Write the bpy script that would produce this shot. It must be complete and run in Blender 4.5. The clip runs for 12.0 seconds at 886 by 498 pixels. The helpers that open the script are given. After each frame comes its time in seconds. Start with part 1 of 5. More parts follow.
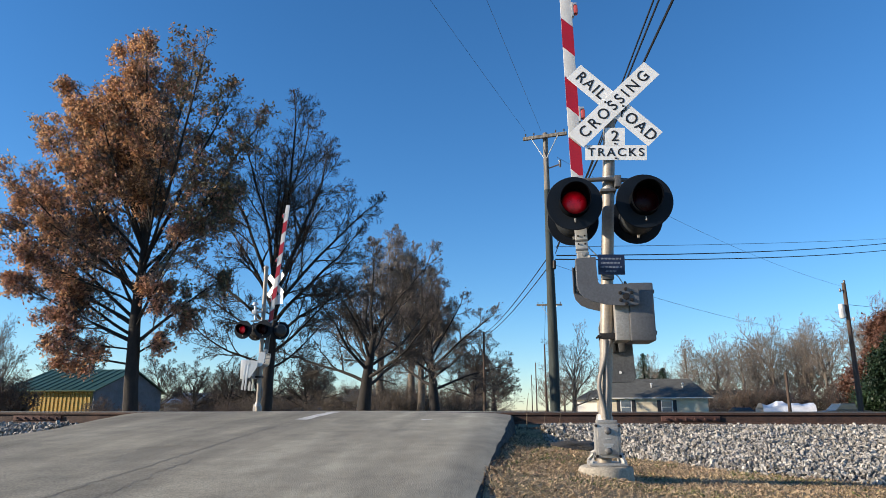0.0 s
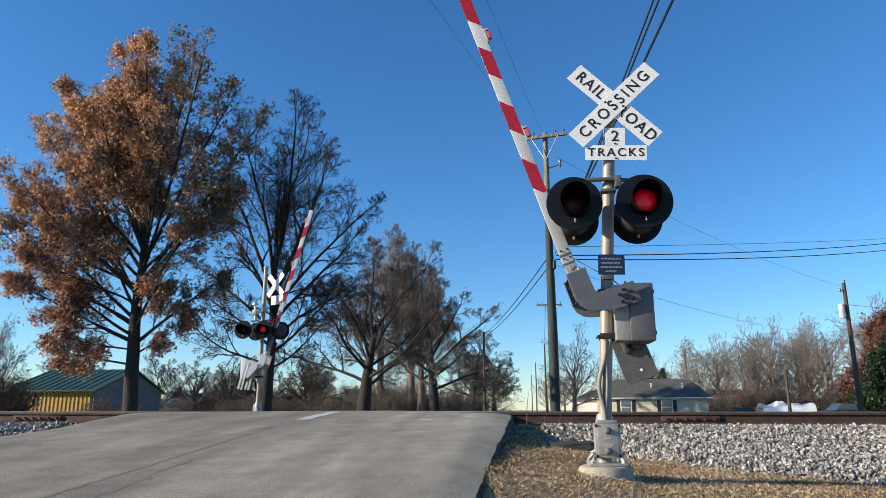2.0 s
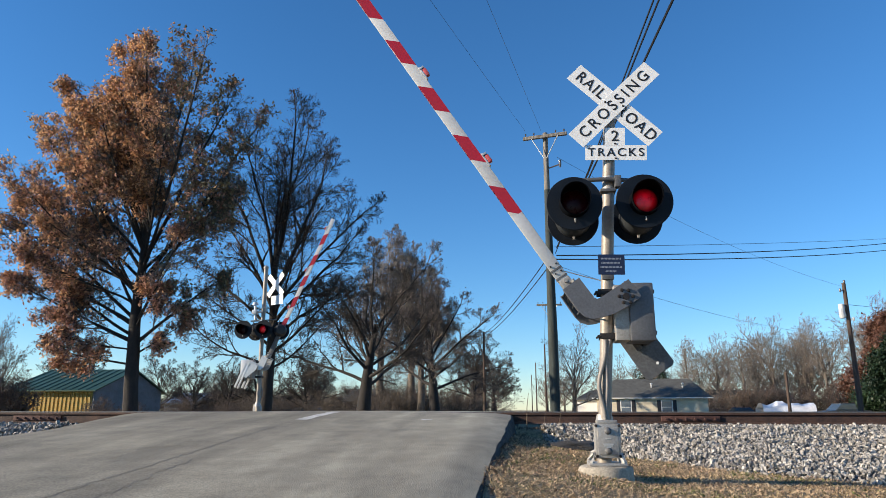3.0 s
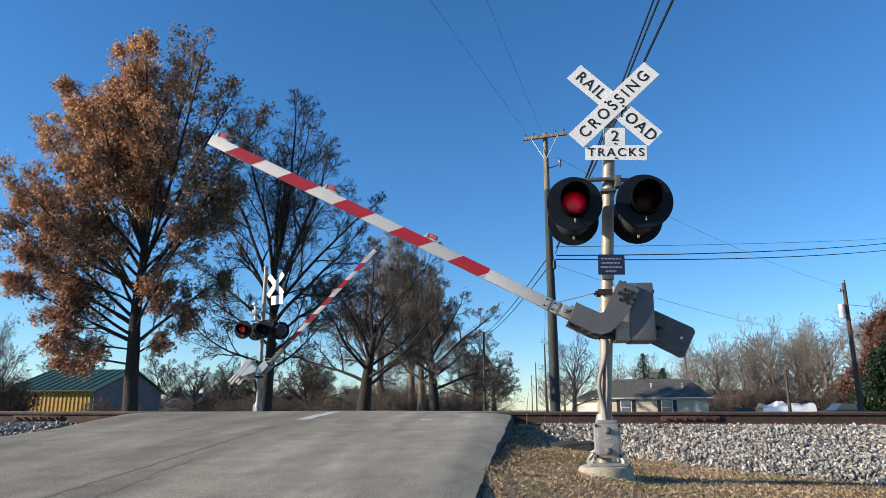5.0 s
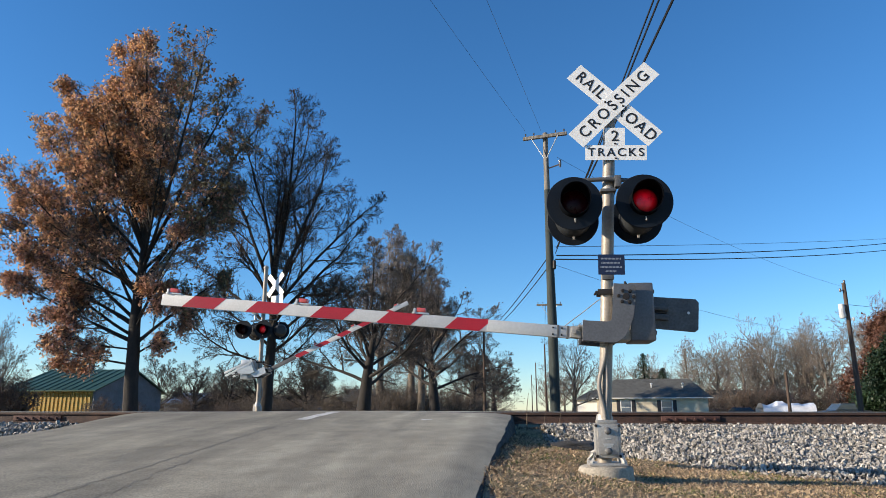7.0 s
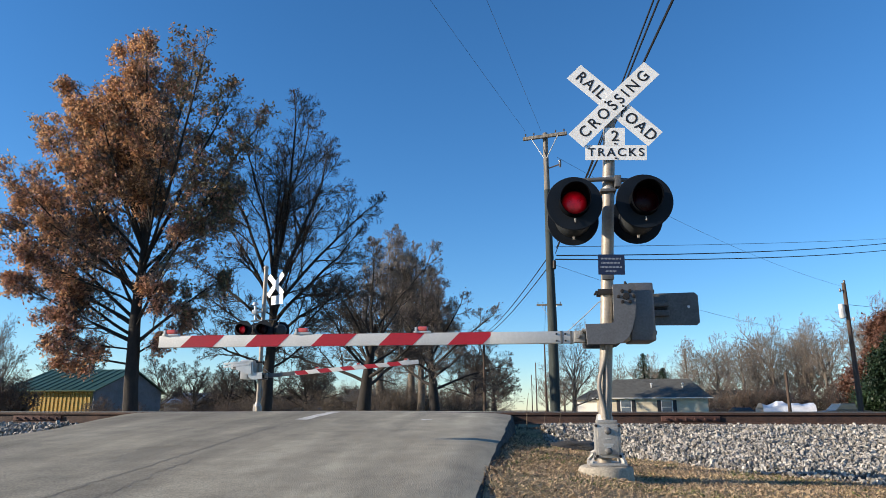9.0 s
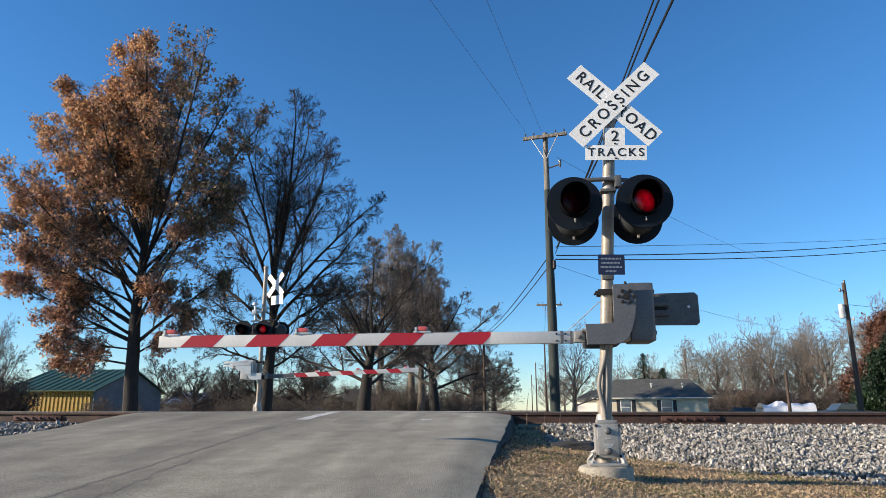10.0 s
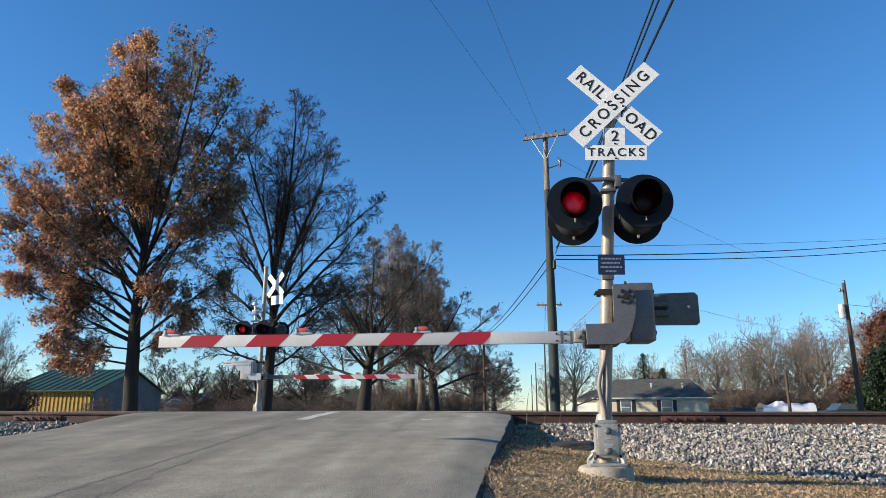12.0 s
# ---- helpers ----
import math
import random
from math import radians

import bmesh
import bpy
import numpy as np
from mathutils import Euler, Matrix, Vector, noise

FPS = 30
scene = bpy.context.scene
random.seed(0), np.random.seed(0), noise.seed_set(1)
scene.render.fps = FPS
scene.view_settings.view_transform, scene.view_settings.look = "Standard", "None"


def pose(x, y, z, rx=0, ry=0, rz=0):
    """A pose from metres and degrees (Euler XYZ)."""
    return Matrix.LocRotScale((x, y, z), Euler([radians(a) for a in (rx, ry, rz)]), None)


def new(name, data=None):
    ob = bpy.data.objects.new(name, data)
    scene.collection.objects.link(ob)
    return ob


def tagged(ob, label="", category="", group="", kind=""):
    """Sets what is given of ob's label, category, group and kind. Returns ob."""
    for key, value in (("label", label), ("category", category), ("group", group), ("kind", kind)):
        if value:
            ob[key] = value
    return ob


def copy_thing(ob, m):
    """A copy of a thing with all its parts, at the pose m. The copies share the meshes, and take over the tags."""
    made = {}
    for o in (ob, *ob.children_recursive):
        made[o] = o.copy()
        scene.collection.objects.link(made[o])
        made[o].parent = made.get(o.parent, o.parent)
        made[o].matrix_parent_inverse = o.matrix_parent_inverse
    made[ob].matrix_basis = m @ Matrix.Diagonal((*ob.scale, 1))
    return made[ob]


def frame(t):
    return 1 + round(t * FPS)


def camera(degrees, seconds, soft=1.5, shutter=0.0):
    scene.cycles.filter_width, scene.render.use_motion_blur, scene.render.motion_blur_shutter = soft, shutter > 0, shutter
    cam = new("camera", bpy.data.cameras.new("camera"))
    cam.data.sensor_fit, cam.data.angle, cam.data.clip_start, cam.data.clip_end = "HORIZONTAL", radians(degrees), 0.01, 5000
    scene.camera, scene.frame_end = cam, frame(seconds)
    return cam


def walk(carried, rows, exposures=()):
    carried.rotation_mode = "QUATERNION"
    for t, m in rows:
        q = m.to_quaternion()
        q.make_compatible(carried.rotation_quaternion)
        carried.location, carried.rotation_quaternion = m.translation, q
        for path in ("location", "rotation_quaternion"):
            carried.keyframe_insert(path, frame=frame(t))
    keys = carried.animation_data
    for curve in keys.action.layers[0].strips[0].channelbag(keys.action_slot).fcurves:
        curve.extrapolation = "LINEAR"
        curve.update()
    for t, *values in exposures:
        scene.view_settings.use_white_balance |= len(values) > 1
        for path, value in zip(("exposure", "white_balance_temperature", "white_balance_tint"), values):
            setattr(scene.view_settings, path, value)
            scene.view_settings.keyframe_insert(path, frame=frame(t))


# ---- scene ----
# ---- camera ----
cam = camera(66.3, 12.0, soft=0.75)
EYE = pose(0, 0, 0.66, 90 + 13.36, 0, 6.29)
EXPOSURE = 0.74
walk(cam, [(0, EYE), (12, EYE)], exposures=[(0, EXPOSURE), (12, EXPOSURE)])

# ---- world and sun ----
SUN_ELEV, SUN_AZ = 18.0, 17.0   # shadows fall towards +x, turned a little to +y
world = bpy.data.worlds.new("sky")
scene.world = world
world.use_nodes = True
wn = world.node_tree
sky = wn.nodes.new("ShaderNodeTexSky")
sky.sky_type = "NISHITA"
sky.sun_disc = False
sky.sun_elevation = radians(SUN_ELEV)
sky.sun_rotation = radians(270 - SUN_AZ)
sky.altitude = 100
sky.air_density, sky.dust_density, sky.ozone_density = 1.0, 0.0, 5.4
wn.nodes["Background"].inputs["Strength"].default_value = 0.115
rich = wn.nodes.new("ShaderNodeHueSaturation")
rich.inputs["Saturation"].default_value = 1.12
wn.links.new(sky.outputs["Color"], rich.inputs["Color"])
wn.links.new(rich.outputs["Color"], wn.nodes["Background"].inputs["Color"])
sun = new("sun", bpy.data.lights.new("sun", "SUN"))
sun.data.energy, sun.data.angle, sun.data.color = 5.0, radians(0.53), (1.0, 0.86, 0.68)
ce, se = math.cos(radians(SUN_ELEV)), math.sin(radians(SUN_ELEV))
TO_SUN = Vector((-math.cos(radians(SUN_AZ)) * ce, -math.sin(radians(SUN_AZ)) * ce, se))
sun.matrix_world = Matrix.Translation((-30, -10, 20)) @ TO_SUN.to_track_quat("Z", "Y").to_matrix().to_4x4()


# ---- materials ----
def mat(name, color, rough=0.7, metal=0.0, vary=0.25, scale=6.0, grain=60.0, bump=0.2, second=None, coat=0.0, rand=0.0, island=0.0, stretch=(1, 1, 1), spec=0.5, bdist=0.02):
    m = bpy.data.materials.new(name)
    m.use_nodes = True
    nt = m.node_tree
    n, l = nt.nodes, nt.links
    b = n["Principled BSDF"]
    b.inputs["Metallic"].default_value = metal
    b.inputs["Coat Weight"].default_value = coat
    b.inputs["Specular IOR Level"].default_value = spec
    tc = n.new("ShaderNodeTexCoord")
    mp = n.new("ShaderNodeMapping")
    mp.inputs["Scale"].default_value = stretch
    l.new(tc.outputs["Object"], mp.inputs["Vector"])
    big, fine = n.new("ShaderNodeTexNoise"), n.new("ShaderNodeTexNoise")
    for t, s, d in ((big, scale, 5), (fine, grain, 3)):
        t.inputs["Scale"].default_value, t.inputs["Detail"].default_value = s, d
        l.new(mp.outputs["Vector"], t.inputs["Vector"])
    other = second or tuple(c * (1 - vary) for c in color)
    mix = n.new("ShaderNodeMix")
    mix.data_type = "RGBA"
    mix.inputs["A"].default_value, mix.inputs["B"].default_value = (*color, 1), (*other, 1)
    ramp = n.new("ShaderNodeMapRange")
    ramp.inputs["From Min"].default_value, ramp.inputs["From Max"].default_value = 0.35, 0.65
    l.new(big.outputs["Fac"], ramp.inputs["Value"])
    l.new(ramp.outputs["Result"], mix.inputs["Factor"])
    hsv = n.new("ShaderNodeHueSaturation")
    l.new(mix.outputs["Result"], hsv.inputs["Color"])
    val = n.new("ShaderNodeMapRange")
    val.inputs["To Min"].default_value, val.inputs["To Max"].default_value = 1 - vary * 0.9, 1 + vary * 0.9
    val.inputs["From Min"].default_value, val.inputs["From Max"].default_value = 0.3, 0.7
    l.new(fine.outputs["Fac"], val.inputs["Value"])
    out = val.outputs["Result"]
    for amount, node, socket in ((rand, "ShaderNodeObjectInfo", "Random"), (island, "ShaderNodeNewGeometry", "Random Per Island")):
        if amount:
            g = n.new(node)
            r = n.new("ShaderNodeMapRange")
            r.inputs["To Min"].default_value, r.inputs["To Max"].default_value = 1 - amount, 1 + amount
            l.new(g.outputs[socket], r.inputs["Value"])
            mul = n.new("ShaderNodeMath")
            mul.operation = "MULTIPLY"
            l.new(out, mul.inputs[0])
            l.new(r.outputs["Result"], mul.inputs[1])
            out = mul.outputs[0]
    l.new(out, hsv.inputs["Value"])
    l.new(hsv.outputs["Color"], b.inputs["Base Color"])
    rr = n.new("ShaderNodeMapRange")
    rr.inputs["To Min"].default_value, rr.inputs["To Max"].default_value = max(rough - 0.12, 0.03), min(rough + 0.12, 1)
    l.new(big.outputs["Fac"], rr.inputs["Value"])
    l.new(rr.outputs["Result"], b.inputs["Roughness"])
    if bump:
        bp = n.new("ShaderNodeBump")
        bp.inputs["Strength"].default_value, bp.inputs["Distance"].default_value = bump, bdist
        l.new(fine.outputs["Fac"], bp.inputs["Height"])
        l.new(bp.outputs["Normal"], b.inputs["Normal"])
    return m


def glow(name, color, strength, base):
    m = mat(name, base, 0.3, bump=0.0)
    b = m.node_tree.nodes["Principled BSDF"]
    b.inputs["Emission Color"].default_value = (*color, 1)
    # the filament's bright middle fades to the rim
    n, l = m.node_tree.nodes, m.node_tree.links
    tc, mp, gr, no, mul = (n.new("ShaderNode" + k) for k in ("TexCoord", "Mapping", "TexGradient", "TexNoise", "Math"))
    mp.inputs["Scale"].default_value = (7.8, 7.8, 7.8)
    gr.gradient_type = "SPHERICAL"
    no.inputs["Scale"].default_value = 22
    mul.operation = "MULTIPLY"
    ad = n.new("ShaderNodeMapRange")
    ad.inputs["To Min"].default_value, ad.inputs["To Max"].default_value = strength * 0.01, strength * 2.5
    l.new(tc.outputs["Object"], mp.inputs["Vector"])
    l.new(mp.outputs["Vector"], gr.inputs["Vector"])
    l.new(tc.outputs["Object"], no.inputs["Vector"])
    l.new(gr.outputs["Fac"], mul.inputs[0])
    l.new(no.outputs["Fac"], mul.inputs[1])
    l.new(mul.outputs[0], ad.inputs["Value"])
    l.new(ad.outputs["Result"], b.inputs["Emission Strength"])
    return m


def leafy(name, color, second, island=0.5, through_light=0.3, rough=0.5, spec=0.5):
    m = mat(name, color, rough, spec=spec, vary=0.2, scale=0.35, grain=9, bump=0.0, second=second, island=island)
    nt = m.node_tree
    b, o = nt.nodes["Principled BSDF"], nt.nodes["Material Output"]
    tr = nt.nodes.new("ShaderNodeBsdfTranslucent")
    src = b.inputs["Base Color"].links[0].from_socket
    nt.links.new(src, tr.inputs["Color"])
    mx = nt.nodes.new("ShaderNodeMixShader")
    mx.inputs[0].default_value = through_light
    nt.links.new(b.outputs[0], mx.inputs[1])
    nt.links.new(tr.outputs[0], mx.inputs[2])
    nt.links.new(mx.outputs[0], o.inputs["Surface"])
    return m


ASPHALT = mat("asphalt", (0.285, 0.258, 0.192), 0.9, vary=0.42, scale=0.9, grain=75, bump=0.3, second=(0.205, 0.184, 0.138), bdist=0.012, stretch=(1.5, 0.5, 1))


def worn_road(m):
    """The carriageway darkens leftwards, sunlight on its crown painted in; long worn bands and blotches run along it.
    """
    n, l = m.node_tree.nodes, m.node_tree.links
    hsv = n["Principled BSDF"].inputs["Base Color"].links[0].from_node
    src = hsv.inputs["Value"].links[0].from_socket
    tc, sep, mp = n.new("ShaderNodeTexCoord"), n.new("ShaderNodeSeparateXYZ"), n.new("ShaderNodeMapping")
    l.new(tc.outputs["Object"], sep.inputs[0])
    l.new(tc.outputs["Object"], mp.inputs["Vector"])
    mp.inputs["Scale"].default_value = (1.3, 0.22, 1)
    mp.inputs["Rotation"].default_value = (0, 0, radians(-14))
    half, band, blotch = n.new("ShaderNodeMapRange"), n.new("ShaderNodeTexNoise"), n.new("ShaderNodeTexNoise")
    # ramp across the road: fall of sun over the crown, as colour
    for k, v in (("From Min", -4.6), ("From Max", -1.6), ("To Min", 0.78), ("To Max", 1.1)):
        half.inputs[k].default_value = v
    l.new(sep.outputs["X"], half.inputs["Value"])
    band.inputs["Scale"].default_value, band.inputs["Detail"].default_value = 1.6, 4
    blotch.inputs["Scale"].default_value, blotch.inputs["Detail"].default_value = 3.2, 6
    l.new(mp.outputs["Vector"], band.inputs["Vector"])
    l.new(tc.outputs["Object"], blotch.inputs["Vector"])
    out = src
    for node, lo, hi in ((half, None, None), (band, 0.74, 1.26), (blotch, 0.84, 1.16)):
        sock = node.outputs[0]
        if lo:
            r = n.new("ShaderNodeMapRange")
            for k, v in (("From Min", 0.3), ("From Max", 0.7), ("To Min", lo), ("To Max", hi)):
                r.inputs[k].default_value = v
            l.new(sock, r.inputs["Value"])
            sock = r.outputs[0]
        mul = n.new("ShaderNodeMath")
        mul.operation = "MULTIPLY"
        l.new(out, mul.inputs[0])
        l.new(sock, mul.inputs[1])
        out = mul.outputs[0]
    l.new(out, hsv.inputs["Value"])


worn_road(ASPHALT)
ASPHALT_DARK = mat("asphalt_patch", (0.185, 0.167, 0.128), 0.9, vary=0.25, scale=3, grain=80, bump=0.4, bdist=0.006)
ROADEDGE = mat("shaded_broken_asphalt", (0.045, 0.042, 0.038), 0.95, vary=0.4, scale=6, grain=40, bump=0.8, bdist=0.02)
CHANNEL = mat("brushed_aluminium", (0.50, 0.50, 0.49), 0.45, 0.3, vary=0.06, scale=3, grain=30, bump=0.02)
ROADPAINT = mat("road_paint", (0.62, 0.6, 0.55), 0.7, vary=0.3, scale=9, grain=70, bump=0.2)
SOIL = mat("dry_turf_soil", (0.36, 0.26, 0.15), 0.95, vary=0.4, scale=1.6, grain=35, bump=0.9, second=(0.20, 0.165, 0.08), bdist=0.03)
STONE = mat("ballast_stone", (0.33, 0.305, 0.27), 0.9, vary=0.3, scale=9, grain=50, bump=0.4, island=0.62, rand=0.5)
# bed kept near black: shade in the gaps between stones, as colour
BALLAST_GAPS = mat("ballast_bed", (0.065, 0.058, 0.05), 0.95, vary=0.5, scale=5, grain=22, bump=1.0, bdist=0.04)
RAIL = mat("rusted_rail_steel", (0.085, 0.045, 0.032), 0.75, 0.2, vary=0.35, scale=5, grain=60, bump=0.25, second=(0.05, 0.03, 0.025))
RAILTOP = mat("worn_rail_head", (0.30, 0.27, 0.25), 0.35, 0.8, vary=0.2, scale=4, grain=60, bump=0.05)
JOINT = mat("rusted_joint_bar", (0.10, 0.045, 0.035), 0.8, 0.1, vary=0.35, scale=8, grain=60, bump=0.3)
TIE = mat("creosoted_tie", (0.07, 0.052, 0.04), 0.9, vary=0.4, scale=5, grain=40, bump=0.5, stretch=(6, 1, 6))
CONCRETE = mat("weathered_concrete", (0.40, 0.36, 0.29), 0.9, vary=0.25, scale=5, grain=50, bump=0.4, second=(0.27, 0.24, 0.19), bdist=0.01)
ALU = mat("painted_mast_metal", (0.29, 0.25, 0.205), 0.5, 0.15, vary=0.14, scale=4, grain=40, bump=0.06, second=(0.22, 0.19, 0.16))
CASTALU = mat("cast_aluminium", (0.36, 0.345, 0.32), 0.5, 0.35, vary=0.15, scale=6, grain=50, bump=0.12)
GALV = mat("galvanised_steel", (0.125, 0.127, 0.135), 0.5, 0.3, vary=0.14, scale=5, grain=45, bump=0.08, second=(0.105, 0.107, 0.115))
GALV_TEXT = mat("faded_white_print", (0.22, 0.25, 0.32), 0.6, vary=0.3, scale=60, bump=0.0)
GALV_DARK = mat("dull_galvanised_steel", (0.12, 0.122, 0.125), 0.6, 0.3, vary=0.2, scale=5, grain=45, bump=0.1)
BOLT = mat("dark_bolt_steel", (0.035, 0.03, 0.028), 0.55, 0.5, vary=0.3, scale=20, grain=80, bump=0.1)
SIGNWHITE = mat("reflective_white_sheet", (0.80, 0.80, 0.79), 0.45, vary=0.05, scale=5, grain=60, bump=0.03, second=(0.72, 0.72, 0.7))
SIGNBACK = mat("bare_sign_back", (0.55, 0.55, 0.54), 0.4, 0.5, vary=0.1, scale=5, grain=60, bump=0.03)
INK = mat("black_sign_ink", (0.012, 0.012, 0.012), 0.5, vary=0.2, bump=0.0)
BLUE = mat("blue_sign_sheet", (0.006, 0.014, 0.05), 0.45, vary=0.12, scale=8, bump=0.02)
# the blue in this black is reflected sky, put into the base colour
BLACK = mat("black_paint_sky_tint", (0.004, 0.006, 0.010), 0.5, vary=0.3, scale=6, grain=60, bump=0.05, second=(0.006, 0.009, 0.014), spec=0.22)
HOUSING = mat("weathered_lamp_housing", (0.026, 0.029, 0.032), 0.5, vary=0.25, scale=6, grain=40, bump=0.05, spec=0.4)
HOODBLACK = mat("matte_black_hood", (0.004, 0.005, 0.007), 0.95, vary=0.3, bump=0.05, spec=0.03)
LENS_DARK = mat("unlit_red_lens", (0.03, 0.002, 0.004), 0.3, vary=0.2, scale=20, bump=0.0, spec=0.15)
LAMP_RED = glow("lit_red_lamp", (1.0, 0.004, 0.025), 0.165, (0.02, 0.001, 0.003))
ARMRED = mat("red_reflective_tape", (0.36, 0.008, 0.02), 0.4, vary=0.12, scale=5, grain=60, bump=0.03)
ARMWHITE = mat("white_arm_sheet", (0.55, 0.55, 0.54), 0.45, vary=0.1, scale=5, grain=60, bump=0.03)
ARMLENS = mat("small_red_lens", (0.55, 0.10, 0.09), 0.2, vary=0.1, bump=0.0)
POLEWOOD = mat("weathered_pole_wood", (0.25, 0.225, 0.195), 0.9, vary=0.35, scale=3, grain=30, bump=0.4, second=(0.11, 0.1, 0.085), stretch=(5, 5, 0.4))
# pole wood with tree shade put into its colour
POLESHADE = mat("shaded_pole_wood", (0.042, 0.052, 0.048), 0.9, vary=0.3, scale=3, grain=30, bump=0.4, stretch=(5, 5, 0.4))
POLEDARK = mat("brown_pole_wood", (0.09, 0.06, 0.045), 0.9, vary=0.3, scale=3, grain=30, bump=0.4, stretch=(5, 5, 0.4))
WIRE = mat("black_cable", (0.012, 0.014, 0.02), 0.6, bump=0.0)
WIREGREY = mat("bare_conductor", (0.10, 0.11, 0.13), 0.5, 0.4, bump=0.0)
PORCELAIN = mat("glazed_insulator", (0.10, 0.09, 0.09), 0.25, bump=0.0)
TANK = mat("grey_transformer_paint", (0.62, 0.63, 0.62), 0.4, vary=0.1, bump=0.02)
# bark taken near black, with the shade on the trunks in its colour
BARK = mat("shaded_bark", (0.026, 0.022, 0.020), 0.95, vary=0.35, scale=2, grain=18, bump=0.7, second=(0.018, 0.015, 0.013), stretch=(3, 3, 0.8), bdist=0.03)
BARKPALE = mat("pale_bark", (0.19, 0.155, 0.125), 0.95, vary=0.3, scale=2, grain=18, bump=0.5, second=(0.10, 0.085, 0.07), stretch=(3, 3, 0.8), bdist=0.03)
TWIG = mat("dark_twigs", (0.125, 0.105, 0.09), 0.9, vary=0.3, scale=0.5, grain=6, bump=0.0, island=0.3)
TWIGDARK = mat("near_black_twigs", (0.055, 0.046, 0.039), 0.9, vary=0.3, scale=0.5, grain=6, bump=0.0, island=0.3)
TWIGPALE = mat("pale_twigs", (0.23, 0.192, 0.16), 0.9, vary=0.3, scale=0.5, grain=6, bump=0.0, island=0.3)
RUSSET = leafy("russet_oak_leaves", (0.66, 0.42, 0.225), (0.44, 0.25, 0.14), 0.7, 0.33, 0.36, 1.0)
# the crown's inner shade, as a purple-brown leaf colour
SHADELEAF = leafy("shaded_oak_leaves", (0.44, 0.25, 0.175), (0.25, 0.135, 0.105), 0.7, 0.32, 0.36, 1.0)
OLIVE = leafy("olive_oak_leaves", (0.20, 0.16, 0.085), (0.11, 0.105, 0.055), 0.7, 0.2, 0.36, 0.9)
DRYLEAF = leafy("withered_brown_leaves", (0.15, 0.09, 0.06), (0.09, 0.06, 0.042), 0.5, 0.2)
REDLEAF = leafy("rust_red_leaves", (0.17, 0.08, 0.05), (0.12, 0.055, 0.035), 0.4, 0.2)
NEEDLES = leafy("dark_green_needles", (0.022, 0.045, 0.018), (0.014, 0.03, 0.014), 0.4, 0.1)
STRAW = leafy("dry_grass_blades", (0.42, 0.32, 0.20), (0.30, 0.215, 0.125), 0.5, 0.2, 0.8)
GREENGRASS = leafy("short_green_grass", (0.12, 0.14, 0.04), (0.09, 0.10, 0.03), 0.4, 0.2, 0.8)
FALLEN = leafy("fallen_leaves", (0.42, 0.29, 0.19), (0.22, 0.14, 0.085), 0.6, 0.1, 0.8)
WEED = leafy("dark_dead_weeds", (0.17, 0.12, 0.075), (0.08, 0.06, 0.04), 0.5, 0.1, 0.9)
SIDING = mat("cream_siding", (0.62, 0.55, 0.41), 0.7, vary=0.06, scale=2, grain=20, bump=0.05)
SHINGLE = mat("grey_shingles", (0.085, 0.086, 0.078), 0.9, vary=0.25, scale=2, grain=12, bump=0.3)
TRIM = mat("white_trim", (0.75, 0.74, 0.7), 0.6, vary=0.06, bump=0.02)
SHUTTER = mat("black_shutter", (0.02, 0.02, 0.025), 0.6, vary=0.1, bump=0.02)
GLASS = mat("window_pane", (0.10, 0.13, 0.17), 0.08, vary=0.1, bump=0.0, coat=0.5)
BARNYELLOW = mat("yellow_barn_sheet", (0.55, 0.37, 0.09), 0.6, vary=0.15, scale=1.5, grain=12, bump=0.1)
DARKSIDING = mat("dark_siding", (0.06, 0.05, 0.05), 0.7, vary=0.15, scale=1.5, grain=12, bump=0.1)
BARNGREY = mat("grey_barn_sheet", (0.20, 0.21, 0.23), 0.6, vary=0.2, scale=1.5, grain=12, bump=0.1)
ROOFGREEN = mat("green_metal_roof", (0.03, 0.075, 0.042), 0.5, 0.2, vary=0.12, scale=1, grain=10, bump=0.05)
ROOFBLUE = mat("blue_grey_roof", (0.12, 0.18, 0.27), 0.5, 0.2, vary=0.12, scale=1, grain=10, bump=0.05)
TARP = mat("white_tarpaulin", (0.78, 0.78, 0.80), 0.5, vary=0.08, scale=2, grain=8, bump=0.2)
CARBLUE = mat("dark_blue_car_paint", (0.012, 0.03, 0.07), 0.25, 0.2, vary=0.1, bump=0.0, coat=0.7)
CARGREY = mat("dark_grey_car_paint", (0.045, 0.05, 0.055), 0.3, 0.3, vary=0.1, bump=0.0, coat=0.7)
TYRE = mat("tyre_rubber", (0.015, 0.015, 0.015), 0.9, vary=0.2, bump=0.05)
CARGLASS = mat("car_glass", (0.05, 0.07, 0.09), 0.05, vary=0.1, bump=0.0, coat=0.5)
BRICK = mat("dull_red_brick", (0.16, 0.075, 0.055), 0.9, vary=0.25, scale=3, grain=12, bump=0.2)
CONDUIT = mat("grey_flexible_conduit", (0.24, 0.215, 0.19), 0.6, 0.1, vary=0.12, scale=8, bump=0.05)


# ---- mesh helpers ----
def put(name, bm, material, smooth=False):
    me = bpy.data.meshes.new(name)
    bmesh.ops.recalc_face_normals(bm, faces=bm.faces)
    bm.to_mesh(me)
    bm.free()
    me.materials.append(material)
    if smooth:
        me.shade_smooth()
        me.set_sharp_from_angle(angle=radians(40))
    return me


def part(name, bm, material, parent, label="", smooth=True):
    ob = new(name, put(name, bm, material, smooth))
    ob.parent = parent
    return tagged(ob, label)


